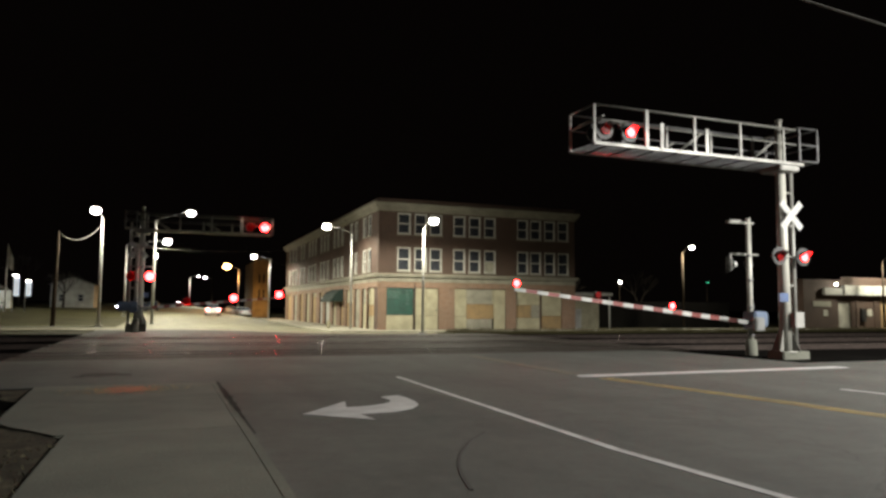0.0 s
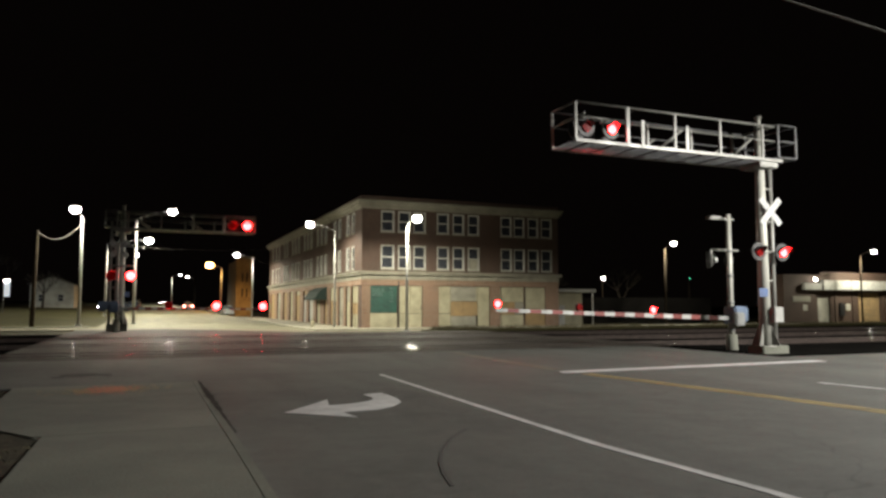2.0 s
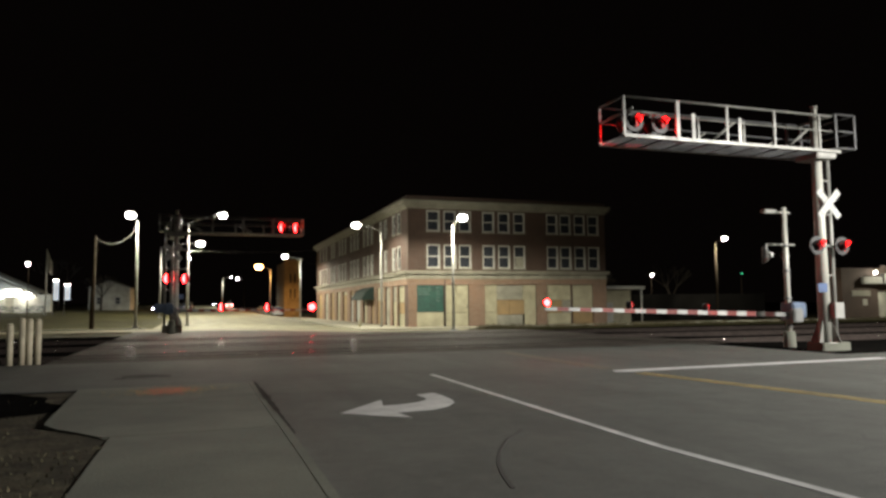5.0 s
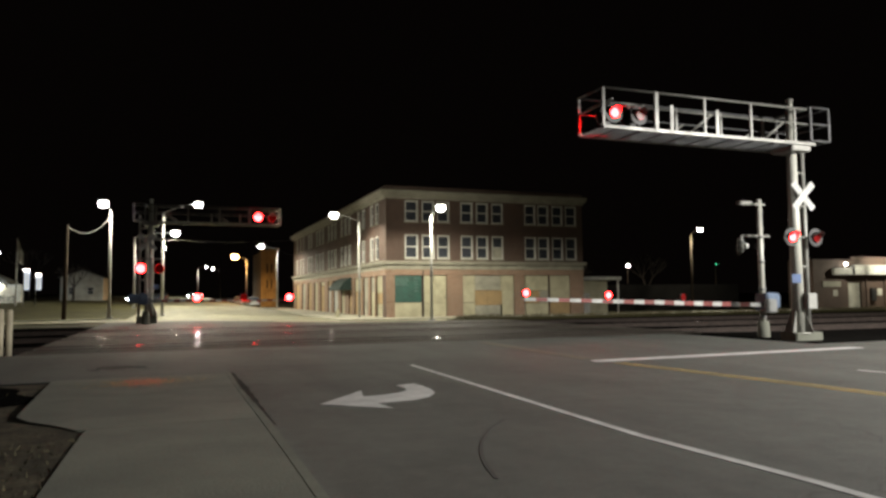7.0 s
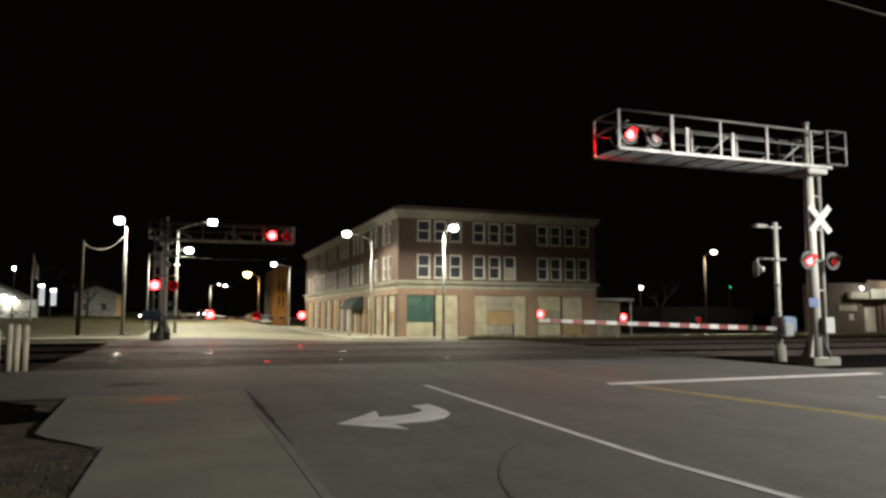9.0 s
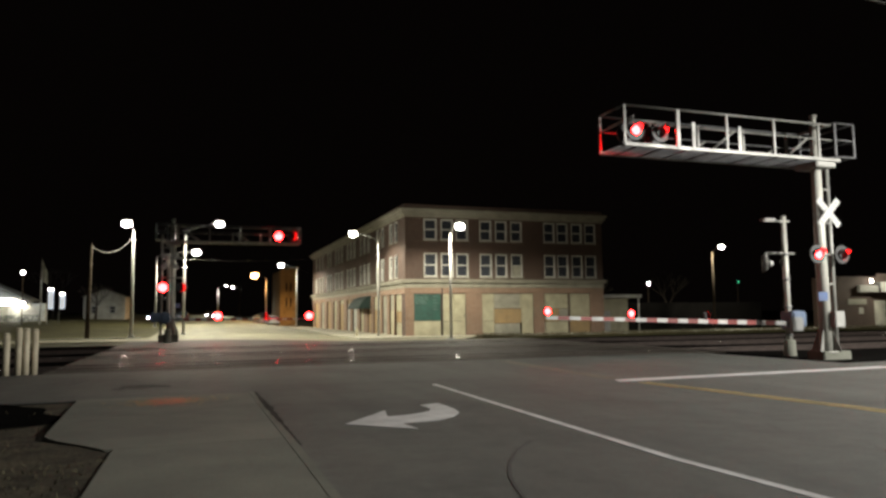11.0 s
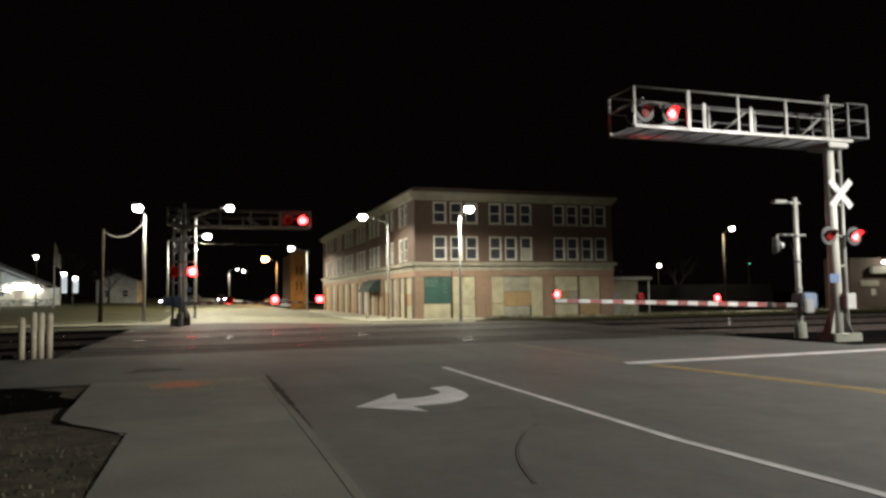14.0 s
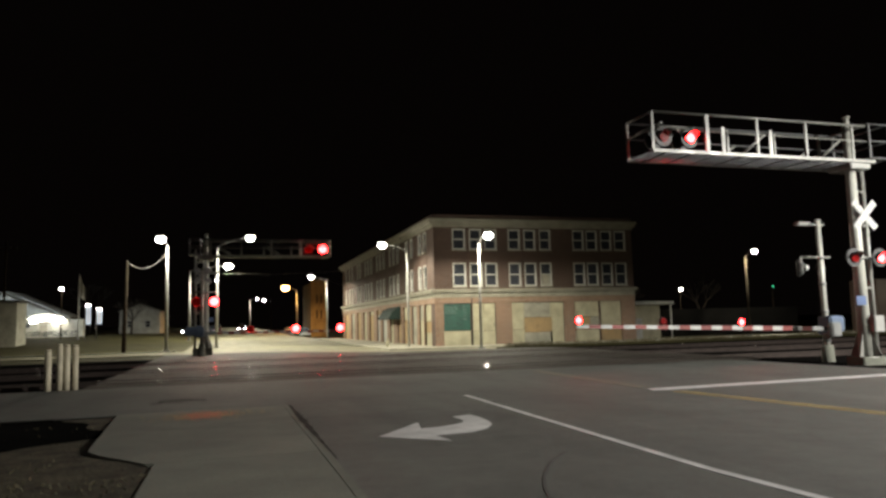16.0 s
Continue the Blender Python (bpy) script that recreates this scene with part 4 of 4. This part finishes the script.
    part("vent", bx(8.9, 9.7, -0.25, -0.002, 0.85, 2.4, 0.03), BLACK, t, "black wall box")
    part("notice", bx(10.1, 10.9, -0.03, -0.002, 1.5, 2.3, 0.005), SIDING, t)
    part("notice", bx(3.0, 3.7, -0.03, -0.002, 1.5, 2.2, 0.005), SIDING, t)
    part("meter_board", bx(1.4, 4.2, -0.06, -0.002, 2.55, 3.2, 0.01), GREYBOARD, t)
    bm = bmesh.new()
    bmesh.ops.create_uvsphere(bm, u_segments=12, v_segments=8, radius=0.17)
    bmesh.ops.translate(bm, vec=(4.6, -0.5, 5.2), verts=bm.verts)
    part("wall_lamp", bm, GLOWWHITE, t, "lit wall lamp")


warehouse()


def gable_house(x, y, w, d, h, ridge, label, wallmat=SIDING):
    z = gz(x + w / 2, y) - 0.2
    t = thing("gable_house", label, "house", x, y, z)
    holes = [(w * 0.18, w * 0.32, 1.0, 2.2), (w * 0.62, w * 0.78, 1.0, 2.2)]
    part("front_wall", wall(w, h, 0.2, holes), wallmat, t)
    bm = bmesh.new()
    v = [bm.verts.new(p) for p in ((0, 0, h), (w, 0, h), (w / 2, 0, ridge), (0, 0.2, h), (w, 0.2, h), (w / 2, 0.2, ridge))]
    for q in ((0, 1, 2), (3, 5, 4), (0, 3, 4, 1), (1, 4, 5, 2), (2, 5, 3, 0)):
        bm.faces.new([v[k] for k in q])
    part("gable", bm, wallmat, t)
    for xx in (0, w - 0.2):
        part("side_wall", bx(xx, xx + 0.2, 0.21, d, 0, h), wallmat, t)
    for s in (-1, 1):
        bm = bmesh.new()
        e = 0.4
        k = (ridge - h) / (w / 2)
        p = [(w / 2, ridge + 0.03), (w / 2 + s * (w / 2 + e), h + 0.03 - e * k)]
        v = [bm.verts.new(q) for a, b in ((-e, d + e),) for q in ((p[0][0], a, p[0][1]), (p[1][0], a, p[1][1]), (p[1][0], b, p[1][1]), (p[0][0], b, p[0][1]))]
        f = bm.faces.new(v)
        r = bmesh.ops.extrude_face_region(bm, geom=[f])
        bmesh.ops.translate(bm, vec=(0, 0, 0.14), verts=[q for q in r["geom"] if isinstance(q, bmesh.types.BMVert)])
        part("roof", bm, ROOF, t)
    for q in holes:
        window(t, Matrix.Identity(4), *q)
    return t


gable_house(-17.0, 124, 6.0, 9, 3.7, 4.8, "small pale gabled house on the lawn")


def depot():
    """A bright roadside building with floodlit white walls and a lit canopy."""
    x, y = -35.0, 106.0
    z = gz(x + 8, y) - 0.1
    t = thing("depot", "floodlit white gabled building with a bright arched canopy", "building", x, y, z)
    holes = [(8.4, 9.6, 1.2, 2.4), (10.6, 11.6, 0, 2.2), (12.2, 12.9, 1.2, 2.2)]
    part("front_wall", wall(13.2, 2.9, 0.25, holes), SIDING, t)
    for q in (holes[0], holes[2]):
        window(t, Matrix.Identity(4), *q)
    part("door", bx(10.6, 11.6, 0.1, 0.15, 0, 2.2), GREYBOARD, t)
    bm = bmesh.new()
    prof = [(-0.6, 2.9), (13.2, 2.9), (6.6, 6.0)]
    v = [bm.verts.new((a, k, c)) for k in (-0.02, 0.25) for a, c in prof]
    for q in ((0, 1, 2), (3, 5, 4), (0, 3, 4, 1), (1, 4, 5, 2), (2, 5, 3, 0)):
        bm.faces.new([v[k] for k in q])
    part("gable", bm, SIDING, t)
    for k in (-1, 1):
        bm = bmesh.new()
        e0, e1 = (6.6, 6.06), ((-1.2, 2.75) if k < 0 else (13.9, 2.65))
        f_ = bm.faces.new([bm.verts.new(p) for p in ((e0[0], -0.6, e0[1]), (e1[0], -0.6, e1[1]), (e1[0], 9, e1[1]), (e0[0], 9, e0[1]))])
        r = bmesh.ops.extrude_face_region(bm, geom=[f_])
        bmesh.ops.translate(bm, vec=(0, 0, 0.18), verts=[q for q in r["geom"] if isinstance(q, bmesh.types.BMVert)])
        part("roof", bm, GREYBOARD, t)
    part("wing_wall", bx(12.6, 16.3, -2.2, -0.8, 0, 2.3, 0.02), SIDING, t)
    bm = bmesh.new()
    arch = [(12.2 + 2.6 * math.cos(math.pi * k / 12), 1.9 + 1.2 * math.sin(math.pi * k / 12)) for k in range(13)]
    v0, v1 = [bm.verts.new((a, -3.2, c)) for a, c in arch], [bm.verts.new((a, -0.3, c)) for a, c in arch]
    for k in range(12):
        bm.faces.new((v0[k], v0[k + 1], v1[k + 1], v1[k])).smooth = True
    part("canopy", bm, TRIM, t, "arched white canopy")
    for k in range(4):
        part("canopy_light", bx(10.2 + k * 1.0, 11.05 + k * 1.0, -3.0, -2.7, 1.9 + 0.25 * (k in (1, 2)), 2.5 + 0.3 * (k in (1, 2)), 0.05), GLOWWHITE, t, "bright canopy light")
    for k in range(6):
        hedge = thing("hedge", "low dark clipped hedge before the depot", "hedge", x + 8 + k * 1.4, y - 5, z + 0.1, 0, "hedges")
        rng = random.Random(k)
        bm = bmesh.new()
        for _ in range(160):
            p = Vector((rng.uniform(0, 1.35), rng.uniform(-0.4, 0.4), rng.uniform(0.02, 0.75)))
            d = [Vector((rng.uniform(-0.12, 0.12), rng.uniform(-0.12, 0.12), rng.uniform(-0.1, 0.1))) for _ in range(3)]
            bm.faces.new([bm.verts.new(p + q) for q in d])
        tagged(part("leaf_mass", bm, AWNING, hedge), kind="stuff")
    # added light without a fixture, brightening the depot front
    lamp(x + 12, y - 6, 8, 1700, (0.78, 0.9, 1.0), 160, 0.3, (x + 10, y + 1, 3))
    sh = thing("shed", "plain grey windowless shed beside the lawn", "shed", -26.0, 79.0, gz(-22, 79) - 0.1)
    part("wall", wall(5.8, 4.4, 0.2, [(1.2, 3.4, 0, 2.6)]), GREYBOARD, sh)
    part("door", bx(1.2, 3.4, 0.08, 0.14, 0, 2.6), GREYBOARD, sh)
    part("side_wall", bx(5.6, 5.8, 0.21, 3.5, 0, 4.4), GREYBOARD, sh)
    part("roof", bx(-0.3, 6.1, -0.3, 3.7, 4.41, 4.6, 0.02), ROOF, sh)
    f = thing("flagpole", "white flagpole with a drooping flag", "flagpole", -16.45, 88.5, gz(-16.7, 88.5))
    part("pole", rd((0, 0, 0), (0, 0, 7.4), 0.09, 0.05, 12), TRIM, f)
    bm = bmesh.new()
    prev = None
    for i in range(7):
        x_ = i * 0.1
        y_ = 0.08 * math.sin(i * 1.7)
        col = [bm.verts.new((x_ + 0.06, y_, 7.2 - 0.28 * i)), bm.verts.new((x_ + 0.06, y_, 4.9 - 0.1 * i))]
        if prev:
            bm.faces.new((prev[0], col[0], col[1], prev[1])).smooth = True
        prev = col
    part("flag", bm, SIDING, f, "hanging pale flag")
    for k, dx in enumerate((0, 1.15)):
        b = thing("lit_banner", "small white banner on a post, glowing as if floodlit", "banner", -15.7 + dx, 88.3, gz(-15, 88))
        part("post", rd((0, 0, 0), (0, 0, 3.9 - k * 0.4), 0.04, 0.04, 8), STEEL, b)
        # the cloth's own emission stands in for floodlight on it
        part("cloth", bx(0.05, 0.55, -0.02, 0.02, 1.7, 3.8 - k * 0.5, 0.01), material("glowing banner cloth", (0.8, 0.88, 1.0), emit=0.45), b)
        part("lamp", bx(0.0, 0.5, -0.1, 0.0, 3.85 - k * 0.5, 3.95 - k * 0.5), GLOWWHITE, b)


depot()


def utility_pole(x, y, top, arm=0.0):
    z = gz(x, y)
    t = thing("utility_pole", "dark weathered wooden utility pole", "utility pole", x, y, z, 0, "utility poles")
    part("pole", rd((0, 0, -0.3), (0.1, 0, top - z), 0.17, 0.12, 12), WOOD, t)
    if arm:
        part("crossarm", bx(-arm, arm, -0.06, 0.06, top - z - 1.0, top - z - 0.86, 0.01), WOOD, t)
        for k in (-0.9, -0.4, 0.4, 0.9):
            part("insulator", rd((k * arm, 0, top - z - 0.86), (k * arm, 0, top - z - 0.66), 0.05, 0.03, 8), STEEL, t)
    return t


utility_pole(-7.9, 59.3, 7.1)
utility_pole(-24.5, 90.5, 12.2, 1.3)
utility_pole(9.6, 178, 11)


def cable(a, b, sag, r, name="overhead_cable", label="thin sagging overhead cable on poles"):
    bm = bmesh.new()
    a, b = Vector(a), Vector(b)
    pts = [a.lerp(b, k / 14) - Vector((0, 0, sag * 4 * (k / 14) * (1 - k / 14))) for k in range(15)]
    rings = [[bm.verts.new(p + Vector((r * math.cos(k * 1.0472) * 0.7, r * math.cos(k * 1.0472) * 0.7, r * math.sin(k * 1.0472)))) for k in range(6)] for p in pts]
    for r0, r1 in zip(rings, rings[1:]):
        for k in range(6):
            bm.faces.new((r0[k], r0[(k + 1) % 6], r1[(k + 1) % 6], r1[k])).smooth = True
    return tagged(new(name, mesh_of(name, bm, WIRE)), label, "cable")


cable((-7.8, 59.3, 7.0), (-5.0, 61.2, 8.0), 0.9, 0.035)
# overhead cable; its unseen lower run to the ground is added as support
cable((7.94, 9.3, 7.45), (31.0, 0.98, -0.02), 0.0, 0.018, "guy_wire", "thin taut overhead cable with an added run to the ground")
cable((17.3, 96, 9.4), (-4.4, 87.5, 8.4), 0.5, 0.011)
cable((17.3, 110, 8.0), (13.8, 106, 8.6), 0.3, 0.012)

def yard_lamp(x, y, z, size, label, mat):
    t = thing("yard_lamp", label, "yard lamp", x, y, gz(x, y), 0, "yard lamps")
    h = z - gz(x, y)
    part("post", rd((0, 0.1, 0), (0, 0.1, h), 0.06, 0.05, 8), WOOD, t)
    bm = bmesh.new()
    bmesh.ops.create_uvsphere(bm, u_segments=14, v_segments=8, radius=size)
    bmesh.ops.translate(bm, vec=(0, -0.1, h), verts=bm.verts)
    part("globe", bm, mat, t, "lit globe")


yard_lamp(50.2, 71, 4.8, 0.17, "small lit yard lamp on a dark post", GLOWWHITE)
yard_lamp(-18.4, 89.3, 6.6, 0.2, "small cold white yard lamp on a post", GLOWWHITE)
yard_lamp(-2.6, 150, 11.4, 0.3, "distant white lamp on a dark post", GLOWWHITE)
yard_lamp(66, 74, 5.2, 0.09, "tiny green lamp on a dark post", material("lit green lamp", (0.1, 0.9, 0.45), emit=1.6))


def bare_tree(x, y, h, seed):
    """A leafless winter tree: tapered trunk, limbs and twigs."""
    t = thing("bare_tree", "leafless dark tree on the lawn", "tree", x, y, gz(x, y) - 0.1)
    rng = random.Random(seed)
    limbs = bmesh.new()
    trunk = rd((0, 0, 0), (0.1, 0, h * 0.35), 0.2, 0.14, 10)

    def grow(p, d, r, n):
        q = p + d
        rod(limbs, p, q, r, r * 0.65, 6, False)
        if n:
            for _ in range(3 if n > 1 else 4):
                e = (d.normalized() + Vector((rng.uniform(-0.9, 0.9), rng.uniform(-0.9, 0.9), rng.uniform(-0.1, 0.6)))).normalized() * d.length * rng.uniform(0.6, 0.85)
                grow(q, e, r * 0.6, n - 1)
    for k in range(4):
        a = k * 1.6 + rng.uniform(-0.3, 0.3)
        grow(Vector((0.1, 0, h * 0.33)), Vector((0.5 * math.cos(a), 0.5 * math.sin(a), 0.8)) * h * 0.24, 0.09, 3)
    part("trunk", trunk, BARK, t)
    part("crown", limbs, BARK, t)


bare_tree(-14.6, 119, 6.0, 3)
bare_tree(-22, 128, 9, 8)
bare_tree(44, 74, 7, 5)
bare_tree(58, 78, 8, 6)


def tufts():
    """Rough winter grass and dead leaves beside the footway."""
    rng = random.Random(2)
    bm = bmesh.new()
    for _ in range(5200):
        x, y = rng.uniform(-7.5, -1.0), rng.uniform(3.0, 14.6)
        if y > 10 and x > -6.4 and rng.random() < 0.93 or (y > 8.6 and x > -2.2):
            continue
        a, hh, w = rng.uniform(0, 6.28), rng.uniform(0.03, 0.09), rng.uniform(0.006, 0.014)
        c, d = math.cos(a) * w, math.sin(a) * w
        lx, ly = rng.uniform(-0.05, 0.05), rng.uniform(-0.05, 0.05)
        u = min(1.0, max(0.0, (-1.0 - 0.95 * ss(8.7, 10.6, y) - x) / 5))
        z = ((0.09 * (1 - ss(6.0, 15.2, y)) - 0.003) * (1 - 0.9 * ss(9.6, 11.0, y)) + 0.012) * (1 - u) ** 2 if y < 11 else 0.0
        bm.faces.new([bm.verts.new(p) for p in ((x - c, y - d, z - 0.025), (x + c, y + d, z - 0.025), (x + lx, y + ly, z + hh * 0.7 - 0.02))])
    tagged(new("grass", mesh_of("grass", bm, material("winter grass", (0.1, 0.085, 0.045), 0.9, 0, 0.4, 0.5, 30, 0.1, (0.05, 0.05, 0.025)))), "short dry winter grass beside the footway", "grass", kind="stuff")


tufts()


def verge_grass():
    """Taller dry grass along the tracks."""
    rng = random.Random(12)
    bm = bmesh.new()
    for _ in range(700):
        cx, cy = 19.5 + 60 * rng.random() ** 1.3, rng.uniform(46.6, 49.4)
        for _ in range(9):
            x, y = rng.gauss(cx, 0.25), rng.gauss(cy, 0.2)
            z = gz(x, y) + 0.08
            a, hh, w = rng.uniform(0, 6.28), rng.uniform(0.08, 0.42), rng.uniform(0.015, 0.035)
            c, d = math.cos(a) * w, math.sin(a) * w
            bm.faces.new([bm.verts.new(p) for p in ((x - c, y - d, z), (x + c, y + d, z), (x + rng.uniform(-0.15, 0.15), y + rng.uniform(-0.1, 0.1), z + hh))])
    tagged(new("verge_grass", mesh_of("verge_grass", bm, bpy.data.materials["winter grass"])), "tall dry grass along the tracks", "grass", kind="stuff")


verge_grass()

# ---- far street ----


def block(x, y, w, d, h, mat, label, cols, rows):
    t = thing("street_building", label, "building", x, y, gz(x + w / 2, y) - 0.4, 0, "far street buildings")
    fw = [(0.8 + i * (w - 1.6) / cols + 0.3, 0.8 + (i + 1) * (w - 1.6) / cols - 0.3, 4.2 + j * 3.2, 6.0 + j * 3.2) for i in range(cols) for j in range(rows)]
    front = part("front_wall", wall(w, h, 0.3, fw), mat, t)
    part("core", bx(0.0, w, 0.31, d, 0, h - 0.3), mat, t)
    for a, b, c, e in fw:
        part("window", bx(a, b, 0.12, 0.18, c, e), GLASS, t)
    part("cornice", bx(-0.3, w + 0.3, -0.3, 0.5, h, h + 0.4, 0.03), STONE, t)
    return t


block(16.2, 150, 3.4, 16, 12.1, material("ochre stucco", (0.42, 0.29, 0.13), 0.85, 0, 0.15, 1.5, 12, 0.2), "tall ochre building lit by sodium light", 2, 2)


def car(x, y, rz, paint, label, tail=None, heads=None, dz=0.0):
    """A saloon: shaped body, cabin with windows, wheels, lights. Its nose points to its own +y."""
    t = thing("car", label, "car", x, y, gz(x, y) + dz, rz, "cars")
    bm = bmesh.new()
    secs = [(-2.2, 0.72, 0.42, 0.86), (-2.05, 0.84, 0.28, 0.98), (-1.2, 0.88, 0.24, 1.0), (0.8, 0.88, 0.24, 0.96), (1.9, 0.84, 0.26, 0.82), (2.2, 0.7, 0.38, 0.68)]
    rings = [[bm.verts.new(p) for p in ((-w, y_, a), (-w - 0.03, y_, (a + b) / 2), (-w + 0.08, y_, b), (w - 0.08, y_, b), (w + 0.03, y_, (a + b) / 2), (w, y_, a))] for y_, w, a, b in secs]
    for r0, r1 in zip(rings, rings[1:]):
        for i in range(6):
            bm.faces.new((r0[i], r0[(i + 1) % 6], r1[(i + 1) % 6], r1[i])).smooth = True
    bm.faces.new(rings[0])
    bm.faces.new(rings[-1][::-1])
    body = part("body", bm, paint, t)
    bm = bmesh.new()
    low = [bm.verts.new(p) for p in ((-0.78, -1.7, 0.96), (0.78, -1.7, 0.96), (0.78, 1.0, 0.92), (-0.78, 1.0, 0.92))]
    top = [bm.verts.new(p) for p in ((-0.58, -1.05, 1.42), (0.58, -1.05, 1.42), (0.58, 0.25, 1.42), (-0.58, 0.25, 1.42))]
    for i in range(4):
        bm.faces.new((low[i], low[(i + 1) % 4], top[(i + 1) % 4], top[i]))
    bm.faces.new(top)
    part("windows", bm, GLASS, t)
    part("roof", bx(-0.6, 0.6, -1.08, 0.28, 1.415, 1.46, 0.02), paint, t)
    for sx in (-1, 1):
        for wy in (-1.35, 1.4):
            w = part("wheel", rd((sx * 0.68, wy, 0.32), (sx * 0.9, wy, 0.32), 0.32, 0.32, 18), RUBBER, t)
            part("rim", rd((sx * 0.9, wy, 0.32), (sx * 0.91, wy, 0.32), 0.19, 0.19, 12), STEEL, w)
        part("tail_lamp", bx(sx * 0.68 - 0.16, sx * 0.68 + 0.16, -2.26, -2.12, 0.66, 0.84, 0.02), TAIL if tail else REDGLASS, t)
        part("head_lamp", bx(sx * 0.6 - 0.14, sx * 0.6 + 0.14, 2.1, 2.24, 0.55, 0.68, 0.02), HEAD if heads else STEEL, t)
    part("bumper", bx(-0.8, 0.8, -2.28, -2.1, 0.34, 0.5, 0.03), paint, t)
    return t


leaving = car(0, 0, 0, CARWHITE, "white saloon driving away with lit tail lamps", tail=True)
coming = car(0, 0, 0, CARDARK, "dark car approaching with lit headlamps", heads=True)
for x, y, p, l in ((10.9, 112, CARSILVER, "silver parked car at the kerb"), (11.0, 119, CARSILVER, "silver parked car at the kerb"), (11.0, 127, CARWHITE, "white parked car at the kerb"), (10.9, 141, CARSILVER, "silver parked car at the kerb"), (-2.3, 118, CARDARK, "dark parked car at the kerb"), (-2.4, 150, CARSILVER, "silver parked car at the kerb")):
    car(x, y, random.Random(int(y)).uniform(-2, 2), p, l)
car(-4.6, 112, 100, CARDARK, "dark car standing beside the lawn with one lit lamp", heads=True)

# bollards beside the apron
for i, (x, y, h) in enumerate(((-5.04, 22.5, 1.16), (-4.87, 23.1, 1.3), (-4.69, 23.15, 1.28), (-4.5, 23.3, 1.26))):
    b = thing("bollard", "cream painted steel bollard beside the tracks", "bollard", x, y, 0, 0, "bollards")
    bm = rd((0, 0, -0.2), (0, 0, h - 0.06), 0.083, 0.083, 16)
    rod(bm, (0, 0, h - 0.06), (0, 0, h), 0.083, 0.055, 16)
    part("post", bm, material("cream bollard paint", (0.5, 0.45, 0.33), 0.6, 0, 0.1, 0.4, 20, 0.1) if i == 0 else bpy.data.materials["cream bollard paint"], b)

# fire hydrant before the building
hyd = thing("fire_hydrant", "pale fire hydrant on the pavement", "fire hydrant", 13.6, 63.5, gz(13.6, 63.5) + 0.14)
bm = rd((0, 0, 0), (0, 0, 0.6), 0.13, 0.12, 14)
rod(bm, (0, 0, 0.6), (0, 0, 0.75), 0.14, 0.05, 14)
part("barrel", bm, CREAM, hyd)
part("outlet", rd((-0.22, 0, 0.45), (0.22, 0, 0.45), 0.06, 0.06, 10), CREAM, hyd)

cantilever(19.45, 18.1, 0, 0, 7.76, 1.15)
cantilever(-1.6, 47.3, gz(-1.35, 47.3) + 0.25, 180, 7.85, 1.0)
gate_near, arm_near = gate(19.78, 19.95, 0, 0, 9.75, [(9.72, None), (6.72, 0), (3.75, 1)])
gate_far, arm_far = gate(-1.75, 45.5, gz(-1.5, 45.5) + 0.3, 180, 8.4, [(8.4, None), (5.6, 1), (2.85, 0)])


def motions():
    """Lens flips of all signals, the two arms going down, and the two moving cars."""
    for arm, rows in ((arm_near, [(0, 6.3), (0.1, 5.6), (0.2, 4.8), (0.3, 4.1), (0.4, 3.3), (0.5, 2.6), (0.6, 2.2), (0.8, 1.9), (16, 1.9)]),
                      (arm_far, [(0, 5.2), (0.2, 3.6), (0.4, 1.8), (0.6, 0.2), (0.8, -0.4), (16, -0.4)])):
        walk(arm, [(t, pose(0, 0, 1.08, 0, a, 0)) for t, a in rows])
    step = 1 / FPS
    for lens, place, phase in LENSES:
        # phase 0 shines in the first half of each period, phase 1 in the second
        on = [START + (k + 0.5 * phase) * PERIOD for k in range(-1, 16)]
        rows = [(0.0, None)]
        events = []
        for a in on:
            events += [(a - 2 * step, 180, 0), (a + 0.5 * PERIOD - step, 0, 180)]
        state = 0 if any(a <= 0 < a + 0.5 * PERIOD for a in on) else 180
        rows = [(0.0, state)]
        for t, a, b in events:
            if 0.04 < t < 15.89:
                rows += [(t + k * step, a + (b - a) * k / 3) for k in range(4)]
        rows.append((16.0, rows[-1][1]))
        walk(lens, [(t, pose(*place, 0, 0, a)) for t, a in rows])
    walk(leaving, [(t, pose(x, y, gz(x, y))) for t, x, y in ((0, 5.3, 95), (0.5, 5.6, 103), (1, 5.8, 112), (1.5, 6.0, 122), (3, 6.4, 152), (5, 6.8, 196), (16, 6.8, 420))])
    walk(coming, [(t, pose(x, y, gz(x, y), 0, 0, 180)) for t, x, y in ((0, 4.2, 330), (3, 4.1, 290), (5, 3.9, 250), (7, 3.2, 190), (8.3, 2.5, 158), (9.2, 2.3, 152), (16, 2.3, 150))])


motions()
